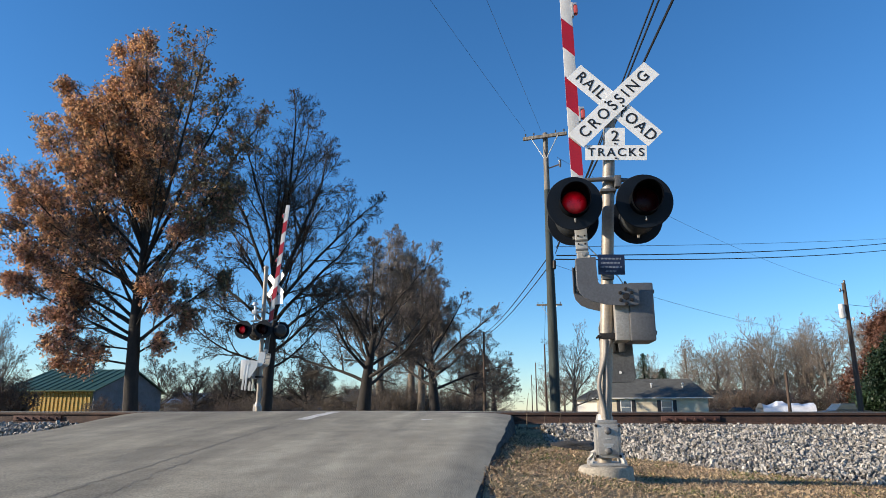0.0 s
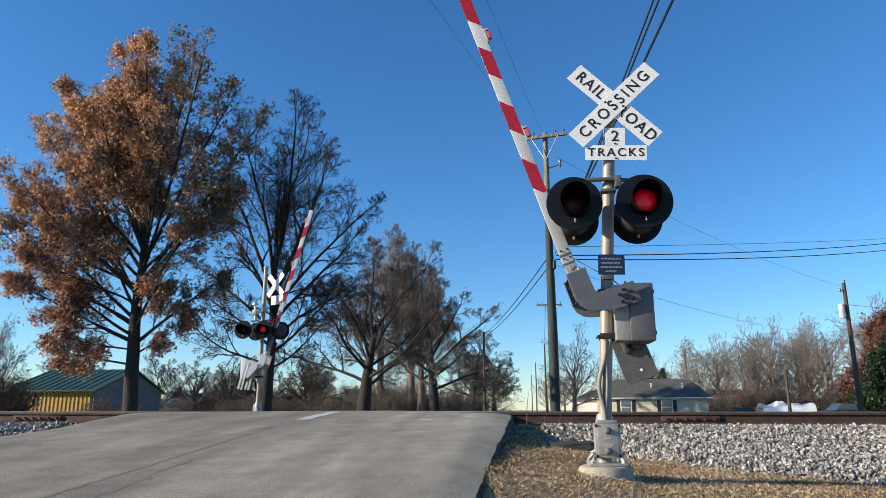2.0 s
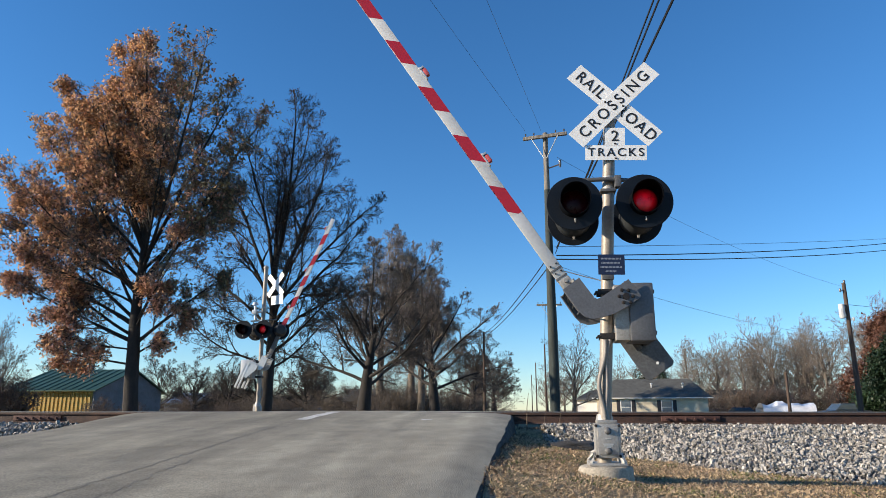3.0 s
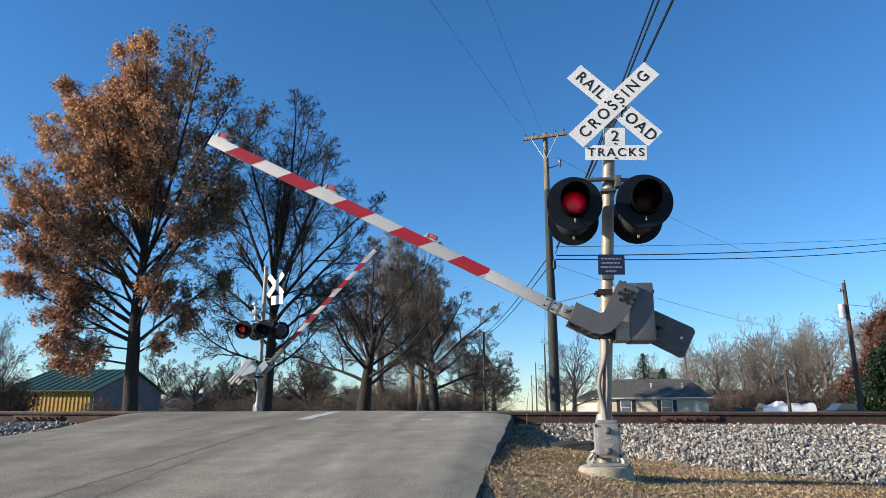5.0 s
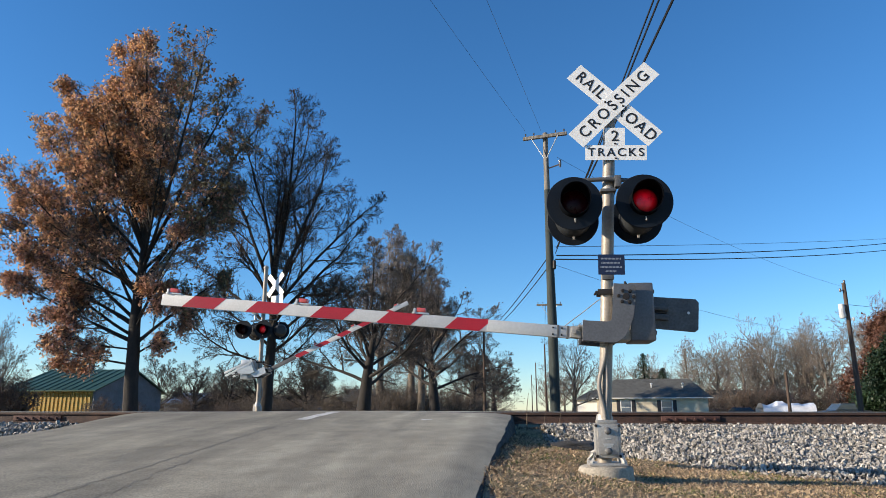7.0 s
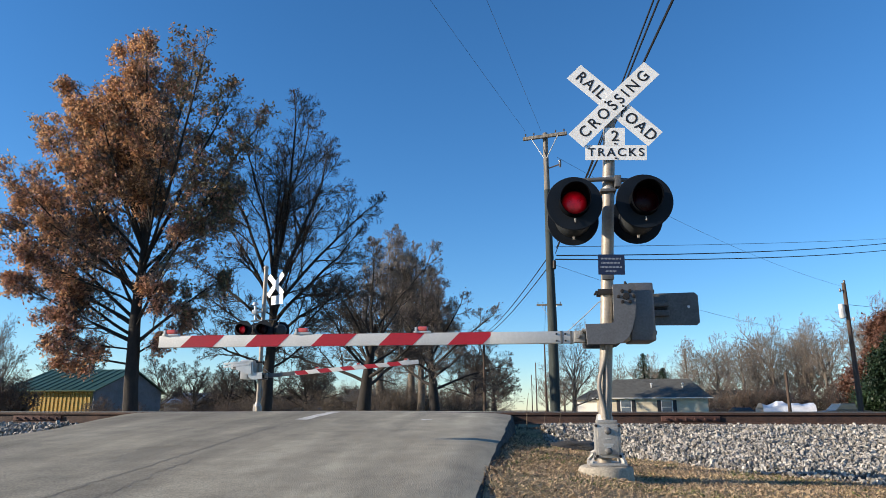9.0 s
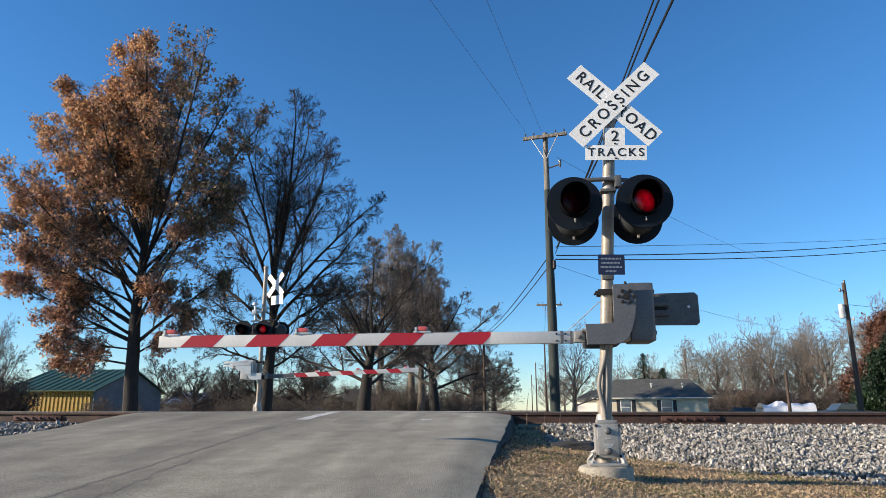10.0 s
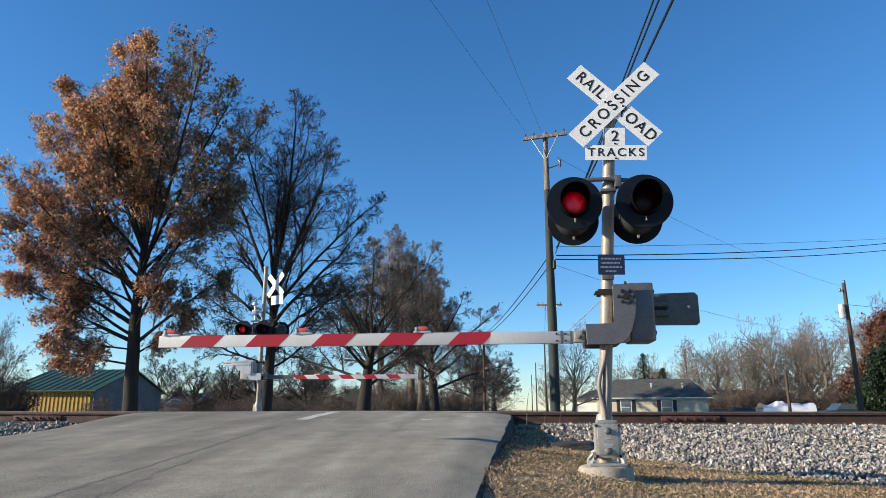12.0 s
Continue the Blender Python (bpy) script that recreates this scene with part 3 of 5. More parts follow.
        bs.matrix_basis = pose(0.177, -0.09, 2.145, 0, 1.5, 0)
        for k, w in enumerate((0.215, 0.205, 0.225, 0.12)):
            bm = B()
            for q in range(int(w / 0.014)):
                box(bm, -w / 2 + q * 0.014, -w / 2 + q * 0.014 + 0.0095, -0.0055, -0.004, 0.062 - 0.045 * k - 0.009, 0.062 - 0.045 * k + 0.009)
            part("text_bar", bm, GALV_TEXT, bs, smooth=False)
        bm = B()
        box(bm, -0.06, 0.06, -0.09, 0.07, -0.05, 0.05, 0.01)
        ob = part("clamp", bm, GALV_DARK, root)
        ob.matrix_basis = pose(L(2.05), 0, 2.04)
    else:
        crossbuck(root, -0.29, -0.15, 4.36, -28, True, 0.8)
        bm = B()
        box(bm, -0.27, 0.27, -0.003, 0.003, -0.145, 0.145)
        ob = part("tracks_sign", bm, SIGNWHITE, root, "white sign", False)
        ob.matrix_basis = pose(-0.38, -0.13, 3.86, 0, 0, -28)
        # pale pipe bracket and bell over the lamps
        bm = B()
        tube(bm, [(0.0, 0.12, 3.15), (0.20, 0.16, 3.2), (0.22, 0.16, 3.62)], 0.035, 10)
        tube(bm, [(0.0, 0.12, 3.45), (0.22, 0.16, 3.42)], 0.03, 10)
        box(bm, 0.14, 0.30, 0.08, 0.24, 3.36, 3.50, 0.02)
        br = part("lamp_bracket", bm, SIGNBACK, root, "pale pipe bracket")
        bm = B()
        lathe(bm, [(0, 0.08), (0.06, 0.07), (0.1, 0.0), (0.1, -0.02), (0, -0.02)], 16, pose(0.22, 0.16, 3.68))
        part("bell", bm, SIGNBACK, br)
    # lamps on a cross arm
    lz = 2.75 if near else 2.86
    bm = B()
    tube(bm, [(L(2.85) - 0.42, -0.04, lz + 0.35), (L(2.85), -0.1, lz + 0.335), (L(2.85) + 0.42, -0.04, lz + 0.31)], 0.024, 12)
    box(bm, L(2.8) - 0.085, L(2.8) + 0.085, -0.10, 0.09, lz + 0.20, lz + 0.235, 0.01)
    box(bm, L(2.8) + 0.07, L(2.8) + 0.14, -0.13, -0.03, lz + 0.24, lz + 0.37, 0.012)
    arm = part("lamp_crossarm", bm, GALV_DARK, root, "steel pipe arm with clamps")
    lenses = []
    if near:
        spots = ((-0.20, -0.35, 0), (0.512, -0.35, 0), (-0.165, 0.34, 180), (0.54, 0.34, 180))
    else:
        spots = ((0.52, 0.30, 180), (-0.14, 0.30, 180), (-0.55, -0.1, 25), (0.32, -0.30, 0))
    for k, (lx, ly, rot) in enumerate(spots):
        ob, lens = crossing_lamp(root, lx, ly, lz, rot)
        lenses.append(lens)
        bm = B()
        s = 1 if ly < 0 else -1
        tube(bm, [(lx, ly + 0.2 * s, lz), (lx, ly + 0.27 * s, lz + 0.05), (lx, ly * 0.1, lz + 0.33)], 0.018, 8)
        part("lamp_stem", bm, GALV_DARK, arm)
    # gate mechanism
    my = 0.0
    bm = B()
    box(bm, 0.315, 0.565, -0.2, 0.2, 1.335, 1.93, 0.022)
    mech = part("gate_mechanism", bm, GALV if near else SIGNBACK, root, "grey steel gate mechanism housing")
    bm = B()
    box(bm, 0.175, 0.32, -0.17, 0.17, 1.345, 1.915, 0.014)
    part("gear_case", bm, CASTALU, mech, "paler gear case")
    for zz in (1.42, 1.84):
        bm = B()
        box(bm, 0.56, 0.578, -0.17, -0.1, zz - 0.02, zz + 0.02, 0.004)
        part("hinge", bm, GALV_DARK, mech)
    for zz in (1.40, 1.86):
        bm = B()
        box(bm, L(1.6) - 0.085, L(1.6) + 0.12, -0.085, -0.06, zz - 0.03, zz + 0.03, 0.006)
        box(bm, L(1.6) - 0.085, L(1.6) + 0.12, 0.06, 0.085, zz - 0.03, zz + 0.03, 0.006)
        tube(bm, [(L(1.6) - 0.1, -0.09, zz), (L(1.6) - 0.1, 0.09, zz)], 0.012, 8)
        part("clamp", bm, BOLT, mech)
    for dx, ya in ((0.31, -0.05), (0.33, 0.02)):
        bm = B()
        tube(bm, [(dx, ya, 1.93), (dx, ya, 1.97)], 0.012, 8)
        part("lug", bm, BOLT, mech)
    # flexible conduits
    for k, (dx, dy) in enumerate(((-0.02, -0.085), (0.03, -0.08))):
        bm = B()
        pts = []
        for i in range(17):
            h = 1.36 - 0.84 * i / 16
            pts.append((L(h) + dx - 0.035 * math.sin(math.pi * i / 16 * 1.0) + 0.02 * math.sin(i * 0.55) * (1 if k == 0 else -0.6), dy, h))
        tube(bm, pts, 0.022 if k == 0 else 0.018, 10)
        part("conduit", bm, CONDUIT, root, "grey flexible conduit")
    # the arm: support bracket at the pivot, all the rest on it
    px, pz = 0.281, 1.779
    out = [(-0.129, 0.125), (0.07, 0.13), (0.092, 0.11), (0.092, -0.05), (0.078, -0.20), (0.04, -0.34), (0.005, -0.41), (-0.056, -0.463), (-0.13, -0.48), (-0.41, -0.48), (-0.42, -0.275), (-0.16, -0.272), (-0.135, -0.255), (-0.129, -0.23)]
    bm = B()
    prism(bm, out, -0.262, -0.25, 0.003)
    prism(bm, out, 0.225, 0.237, 0.003)
    box(bm, -0.41, -0.13, -0.25, -0.20, -0.482, -0.474)
    box(bm, -0.41, -0.13, 0.18, 0.225, -0.482, -0.474)
    for k in range(3):
        tube(bm, [(-0.36 + 0.11 * k, -0.25, -0.455), (-0.31 + 0.08 * k, 0.225, -0.44)], 0.009, 6)
    tube(bm, [(0, -0.27, 0), (0, 0.3, 0)], 0.035, 16)
    gate = part("gate_arm", bm, GALV if near else SIGNBACK, root, "grey steel support bracket")
    bm = B()
    box(bm, -0.395, -0.385, -0.246, 0.221, -0.465, -0.29)
    part("end_plate", bm, BOLT, gate, "dark steel end plate", False)
    for hy in (-0.20, -0.11, 0.06, 0.15):
        bm = B()
        tube(bm, [(-0.395, hy, -0.33), (-0.45, hy, -0.33)], 0.016, 8)
        part("bolt", bm, CASTALU, gate)
    for k in range(7):
        a = 2 * math.pi * k / 6
        r = 0.075 if k < 6 else 0
        bm = B()
        lathe(bm, [(0, 0.024), (0.015, 0.022), (0.02, 0), (0, 0)] if k < 6 else [(0, 0.018), (0.034, 0.016), (0.038, 0), (0, 0)], 8, pose(r * math.cos(a), -0.262, r * math.sin(a) * 0.85, 90, 0, 0))
        part("bolt", bm, BOLT, gate)
    # adapter and blade, striped
    yb = -0.03
    bm = B()
    box(bm, -0.52, -0.41, yb - 0.06, yb + 0.06, -0.44, -0.32, 0.01)
    tube(bm, [(-0.49, yb - 0.09, -0.38), (-0.49, yb + 0.09, -0.38)], 0.022, 10)
    tube(bm, [(-0.45, yb - 0.09, -0.34), (-0.45, yb + 0.09, -0.34)], 0.018, 10)
    part("hinge", bm, CASTALU, gate, "bright breakaway hinge")
    bm = B()
    box(bm, -1.38, -0.52, yb - 0.028, yb + 0.028, -0.447, -0.322, 0.004)
    part("channel", bm, CHANNEL if near else GALV_DARK, gate, "bare aluminium channel")
    for xb in (-0.66, -0.56):
        bm = B()
        box(bm, xb, xb + 0.022, yb - 0.033, yb + 0.033, -0.45, -0.319, 0.002)
        part("band", bm, GALV_DARK, gate)
    for xb in (-0.70, -0.61):
        for zb in (-0.42, -0.35):
            bm = B()
            lathe(bm, [(0, 0.012), (0.009, 0.012), (0.011, 0), (0, 0)], 6, pose(xb, yb - 0.03, zb, 90, 0, 0))
            part("bolt", bm, BOLT, gate)
    bm = B()
    box(bm, -5.05 if near else -5.3, -1.1, yb - 0.02, yb + 0.02, -0.448, -0.32, 0.004)
    part("blade", bm, ARMWHITE, gate, "white reflective gate blade")
    for k in range(5):
        x0 = -4.727 + 0.74 * k
        bm = B()
        prism(bm, [(x0 - 0.07, -0.448), (x0 + 0.30, -0.448), (x0 + 0.43, -0.32), (x0 + 0.06, -0.32)], yb - 0.0225, yb + 0.0225)
        part("red_stripe", bm, ARMRED, gate, "red reflective stripe", False)
    for k, xl in enumerate((-4.92, -3.42, -2.11)):
        bm = B()
        box(bm, xl - 0.09, xl + 0.09, yb - 0.03, yb + 0.03, -0.32, -0.30, 0.004)
        box(bm, xl - 0.075, xl - 0.05, yb - 0.04, yb + 0.04, -0.32, -0.262, 0.004)
        lb = part("arm_lamp", bm, SIGNBACK, gate, "small lamp on the blade")
        bm = B()
        box(bm, xl - 0.045, xl + 0.055, yb - 0.035, yb + 0.035, -0.299, -0.252, 0.012)
        part("lens", bm, ARMLENS, lb)
    bm = B()
    tube(bm, [(-0.58, yb - 0.02, -0.32), (-0.40, -0.02, -0.16), (-0.25, 0.0, -0.02), (-0.10, 0.0, 0.06)], 0.006, 6)
    part("cable", bm, SIGNBACK, gate)
    # counterweight on the rear arm
    for yy in ((0.26,) if near else (0.26, -0.3)):
        bm = B()
        if not near:
            box(bm, 0.0, 0.80, yy, yy + 0.03, 0.05, 0.115, 0.006)
            box(bm, 0.0, 0.80, yy, yy + 0.03, -0.04, 0.015, 0.006)
            prism(bm, [(-0.09, 0.09), (0.42, 0.06), (0.40, -0.12), (0.05, -0.30), (-0.09, -0.30)], yy + 0.002, yy + 0.026)
        else:
            prism(bm, [(-0.09, 0.10), (0.80, 0.115), (0.835, 0.08), (0.835, -0.21), (0.80, -0.24), (0.25, -0.235), (0.05, -0.18), (-0.09, -0.1)], yy, yy + 0.02, 0.004)
        cw = part("counterweight_arm", bm, GALV_DARK if near else SIGNBACK, gate, "flat grey counterweight arm")
        for zz in (-0.01, -0.11):
            bm = B()
            box(bm, 0.22, 0.52, yy - 0.05, yy + 0.001, zz - 0.035, zz + 0.035, 0.02)
            part("weight", bm, GALV_DARK, cw)
        bm = B()
        box(bm, 0.24, 0.50, yy - 0.02, yy + 0.0, -0.07, -0.05, 0.004)
        part("slot", bm, BOLT, cw)
        for hx, hz in ((0.73, -0.04), (0.32, -0.19)):
            bm = B()
            lathe(bm, [(0, 0.006), (0.015, 0.006), (0.016, 0), (0, 0)], 10, pose(hx, yy, hz, 90, 0, 0))
            part("bolt", bm, SIGNWHITE, cw)
    gate.matrix_basis = pose(px, 0, pz)
    return root, gate, lenses


near_signal, near_gate, near_lenses = gate_signal("crossing_signal", 0.816, 7.2, 0.0, 0, "railroad crossing signal with crossbuck, red flashers and striped gate arm", 0.068, True)
far_signal, far_gate, far_lenses = gate_signal("crossing_signal", -8.10, 20.9, 0.27, 180, "far railroad crossing signal with flashers and striped gate arm", 0.0, False)
for x, y, z, r in ((0.836, 7.2, 0.0, 0.27), (-8.10, 20.9, 0.27, 0.27)):
    bm = B()
    lathe(bm, [(0, -0.4), (r + 0.01, -0.4), (r, 0.02), (r - 0.005, 0.09), (r - 0.02, 0.115), (r - 0.05, 0.125), (0, 0.127)], 40, pose(x, y, z))
    for v in bm.verts:
        k = noise.noise(v.co * 7)
        v.co += Vector((k, k * 0.5, 0.6 * k)) * 0.012
    solo("signal_foundation", bm, CONCRETE, "round weathered concrete foundation under the signal mast", "foundation", "signal foundations")


# ---- utility poles and cables ----
def utility_pole(x, y, z0, top, r0, r1, material, label, arms=(), group="utility poles", lower=None, split=0.6):
    ob = thing("utility_pole", x, y, z0, label, "utility pole", group)
    bm = B()
    h = top - z0
    cut = h * split
    tube(bm, [(0, 0, -0.4), (0.01, 0, cut * 0.4), (0, 0.0, cut)], [r0, r0 * 0.95 + r1 * 0.05, r0 + (r1 - r0) * split], 16)
    part("shaft", bm, lower or material, ob)
    bm = B()
    tube(bm, [(0, 0, cut), (0, 0, h)], [(r0 + (r1 - r0) * split) * 0.97, r1], 16)
    part("upper_shaft", bm, material, ob)
    for az, half, rz in arms:
        bm = B()
        box(bm, -half, half, -0.16 - r1 * 0, -0.05, -0.06, 0.06, 0.008)
        a = part("crossarm", bm, material, ob)
        a.matrix_basis = pose(0, -r1, az - z0, 0, 0, rz)
        for s in (-1, 1):
            bm = B()
            tube(bm, [(0.05 * s, -0.1, -0.85), (half * 0.62 * s, -0.17, -0.03)], 0.018, 6)
            part("brace", bm, SIGNBACK, a, "flat galvanised brace")
        for px_ in (-half + 0.1, -half * 0.5, half * 0.5, half - 0.1):
            bm = B()
            lathe(bm, [(0, 0.14), (0.02, 0.135), (0.032, 0.11), (0.02, 0.09), (0.03, 0.07), (0.015, 0.05), (0.012, 0.0)], 10, pose(px_, -0.1, 0.06))
            part("insulator", bm, PORCELAIN, a)
    return ob


# the lower shaft is coloured dark for tree shade, the top left sunlit
near_pole = utility_pole(1.2, 24.0, -0.4, 10.75, 0.175, 0.09, POLEWOOD, "weathered wooden utility pole with one crossarm", [(10.55, 0.82, -14)], lower=POLESHADE, split=0.8)
bm = B()
tube(bm, [(0.1, -0.05, 9.75), (0.45, -0.1, 9.85), (0.52, -0.1, 9.75)], 0.025, 6)
lathe(bm, [(0, 0.3), (0.05, 0.28), (0.05, 0.08), (0.02, 0), (0, 0)], 10, pose(0.5, -0.1, 9.75))
part("cutout", bm, PORCELAIN, near_pole, "dark fused cutout")
bm = B()
lathe(bm, [(0, 0.35), (0.06, 0.33), (0.06, 0.05), (0, 0)], 10, pose(0.15, -0.15, 5.9))
part("splice_case", bm, BOLT, near_pole, "black cable splice case")
utility_pole(2.15, 46.0, -0.5, 11.6, 0.15, 0.10, POLEWOOD, "grey wooden utility pole farther down the road", [(7.55, 0.85, 0)])
right_pole = utility_pole(20.2, 44.0, -0.5, 8.35, 0.16, 0.11, POLEDARK, "brown wooden utility pole with a pale transformer", [])
bm = B()
lathe(bm, [(0, 0.46), (0.1, 0.44), (0.17, 0.4), (0.18, -0.4), (0.15, -0.46), (0, -0.46)], 18, pose(-0.33, -0.05, 7.1))
box(bm, -0.2, 0.0, -0.06, 0.06, 6.8, 6.86)
box(bm, -0.2, 0.0, -0.06, 0.06, 7.3, 7.36)
part("transformer", bm, TANK, right_pole, "pale grey transformer can")
for dx, dz, nm, m_ in ((-0.3, 8.35, "insulator", PORCELAIN), (0.0, 8.87, "insulator", PORCELAIN), (0.26, 6.55, "street_light", TANK)):
    bm = B()
    tube(bm, [(0, -0.05, dz), (dx, -0.1, dz)], 0.025, 6)
    lathe(bm, [(0, 0.16), (0.05, 0.14), (0.075, 0.06), (0.06, -0.06), (0, -0.1)], 12, pose(dx, -0.1, dz))
    part(nm, bm, m_, right_pole)
for x, y, top in ((-3.1, 62, 7.6), (3.6, 95, 9.5), (3.4, 140, 10), (3.4, 190, 10), (20.2, 55, 3.4)):
    utility_pole(x, y, -0.5, top, 0.13, 0.1, POLEDARK, "thin wooden pole standing far off", [])


def cable(a, b, sag, r, material=WIRE, label="black overhead cable strung between poles", n=18):
    a, b = Vector(a), Vector(b)
    bm = B()
    pts = []
    for i in range(n + 1):
        u = i / n
        q = a.lerp(b, u)
        q.z -= sag * 4 * u * (1 - u)
        pts.append(q)
    tube(bm, pts, r, 5, False)
    return solo("overhead_cable", bm, material, label, "cable", "overhead cables")


# toward the pole behind the camera
cable((1.5, 23.9, 6.55), (4.75, -20, 8.9), 0.45, 0.022)
cable((1.45, 23.9, 6.30), (3.95, -20, 8.9), 0.45, 0.016)
cable((1.4, 23.9, 6.1), (3.6, -20, 8.8), 0.45, 0.014)
cable((0.45, 23.8, 10.8), (-11.5, -20, 10.8), 0.25, 0.005, WIREGREY, "thin bare overhead conductor between poles")
cable((1.05, 23.8, 10.75), (-7.0, -20, 10.8), 0.25, 0.005, WIREGREY, "thin bare overhead conductor between poles")
# down the road
cable((1.2, 24.1, 6.3), (2.1, 46, 6.3), 0.3, 0.02)
for dz in (0, 0.35):
    cable((1.1, 24.1, 5.6 + dz), (-3.1, 62, 7.2 + dz * 0.7), 0.35, 0.02)
cable((1.9, 46, 7.6), (3.5, 95, 8.8), 0.4, 0.015, WIREGREY, "thin bare overhead conductor between poles")
# to the right
cable((1.45, 24, 6.05), (25.21, 46, 11.36), 0.22, 0.022)
cable((1.4, 24, 5.91), (25.14, 46, 10.9), 0.25, 0.022)
cable((1.4, 24, 6.37), (25.25, 46, 11.62), 0.1, 0.010, WIREGREY, "thin bare overhead conductor between poles")
cable((1.6, 23.8, 9.7), (20.2, 44, 8.1), 0.5, 0.006, WIREGREY, "thin bare overhead conductor between poles")
cable((1.4, 24, 5.7), (20.2, 44, 5.0), 0.5, 0.007, WIREGREY, "thin bare overhead conductor between poles")
cable((20.2, 44, 7.0), (60, 70, 9.5), 0.6, 0.014)


# ---- trees ----
def polyline(rng, start, direction, length, n, wander, up):
    pts, d, q = [Vector(start)], Vector(direction).normalized(), Vector(start)
    for i in range(n):
        d = (d + Vector((rng.gauss(0, wander), rng.gauss(0, wander), rng.gauss(0, wander) + up))).normalized()
        q = q + d * (length / n)
        pts.append(q.copy())
    return pts


def away(rng, d, angle):
    u, v = basis(d)
    a = rng.uniform(0, 2 * math.pi)
    return (d * math.cos(angle) + (u * math.cos(a) + v * math.sin(a)) * math.sin(angle)).normalized()


class Wood:
    """Collects tapered branch tubes as one mesh."""
    def __init__(self):
        self.v, self.f, self.tips = [], [], []

    def branch(self, pts, r0, r1, n):
        base, m = len(self.v), len(pts)
        for i, q in enumerate(pts):
            d = pts[min(i + 1, m - 1)] - pts[max(i - 1, 0)]
            u, w = basis(d)
            r = r0 + (r1 - r0) * i / (m - 1)
            for j in range(n):
                a = 2 * math.pi * j / n
                self.v.append(tuple(q + (u * math.cos(a) + w * math.sin(a)) * r))
        for i in range(m - 1):
            for j in range(n):
                k = (j + 1) % n
                self.f.append((base + i * n + j, base + i * n + k, base + (i + 1) * n + k, base + (i + 1) * n + j))


SIDES = (10, 6, 4, 3, 3, 3)


def grow(rng, big, small, start, d, length, r, level, spec, thin=0.008):
    """spec: per level (children, angle, length ratio, wander, up)."""
    kids, angle, ratio, wander, up = spec[level]
    n = (7, 6, 5, 4, 3, 2)[level]
    pts = polyline(rng, start, d, length, n, wander, up)
    last = level == len(spec) - 1
    end = max(r * (0.3 if level < 2 else 0.35 if not last else 0.6), thin)
    (big if level <= 1 else small).branch(pts, r, end, SIDES[level])
    if last:
        small.tips.append((pts[-1], pts[-1] - pts[-2]))
        small.tips.append((pts[1], pts[-1] - pts[-2]))
        return
    grow(rng, big, small, pts[-1], pts[-1] - pts[-2], length * ratio * 0.45, end, level + 1, spec, thin)
    for k in range(kids):
        u = 0.22 + 0.78 * (k + rng.random()) / kids
        i = min(int(u * n), n - 1)
        q = pts[i].lerp(pts[i + 1], u * n - i)
        dd = (pts[i + 1] - pts[i]).normalized()
        rad = r + (end - r) * u
        L = length * ratio * (1.15 - 0.55 * u) * rng.uniform(0.7, 1.25)
        grow(rng, big, small, q, away(rng, dd, angle * rng.uniform(0.7, 1.3)), L, max(rad * 0.62, thin), level + 1, spec, thin)


def leaf_mesh(name, rng, spots, size, material, droop=0.3):
    v, f = [], []
    for q in spots:
        a = Vector((rng.gauss(0, 1), rng.gauss(0, 1), rng.gauss(0, 1) - droop)).normalized()
        u, w = basis(a)
        s = size * rng.uniform(0.6, 1.35)
        b = len(v)
        bend = w * s * 0.18
        v += [tuple(q), tuple(q + a * s * 0.5 + u * s * 0.33 + bend), tuple(q + a * s), tuple(q + a * s * 0.5 - u * s * 0.33 + bend)]
        f += [(b, b + 1, b + 2), (b, b + 2, b + 3)]
    return raw(name, v, f, material)


def tree(seed, x, y, z, label, trunk, limbs, spec, bark=BARK, twig=TWIG, leaves=None, group="", name="tree", thin=0.008):
    """trunk: (height, radius); limbs: (height on trunk, azimuth, elevation, length, radius) list."""
    rng = random.Random(seed)
    ob = thing(name, x, y, z, label, "tree", group)
    big, small = Wood(), Wood()
    th, tr = trunk
    tp = polyline(rng, (0, 0, -0.3), (0, 0, 1), th + 0.3, 10, 0.035, 0.06)
    big.branch([tp[0]] + [tp[0].lerp(tp[1], 0.3)] + tp[1:], tr * 1.35, max(tr * 0.3, 0.03), 12)
    for h, az, el, length, r in limbs:
        u = min(max((h + 0.3) / (th + 0.3), 0), 0.999) * 10
        q = tp[int(u)].lerp(tp[int(u) + 1], u - int(u))
        d = Vector((math.cos(radians(az)) * math.cos(radians(el)), math.sin(radians(az)) * math.cos(radians(el)), math.sin(radians(el))))
        grow(rng, big, small, q, d, length, r, 1, spec, thin)
    t = new("trunk", raw("trunk", big.v, big.f, bark, True))
    t.parent = ob
    c = new("crown", raw("crown", small.v, small.f, twig, False))
    c.parent = ob
    tagged(c, "fine bare twigs", kind="stuff")
    if leaves:
        leaves(rng, ob, small.tips)
    return ob


def limb_ring(rng, n, h0, h1, el0, el1, l0, l1, r0, r1, start=0.0):
    out = []
    for k in range(n):
        u = (k + 0.5) / n
        out.append((h0 + (h1 - h0) * u, start + k * 137.5 + rng.uniform(-20, 20), el0 + (el1 - el0) * u + rng.uniform(-6, 6), (l0 + (l1 - l0) * u) * rng.uniform(0.85, 1.15), r0 + (r1 - r0) * u))
    return out


LEVELS = [None, (6, 0.75, 0.52, 0.07, 0.05), (5, 0.75, 0.5, 0.10, 0.04), (5, 0.7, 0.55, 0.13, 0.02), (0, 0.7, 0.5, 0.15, 0.02)]


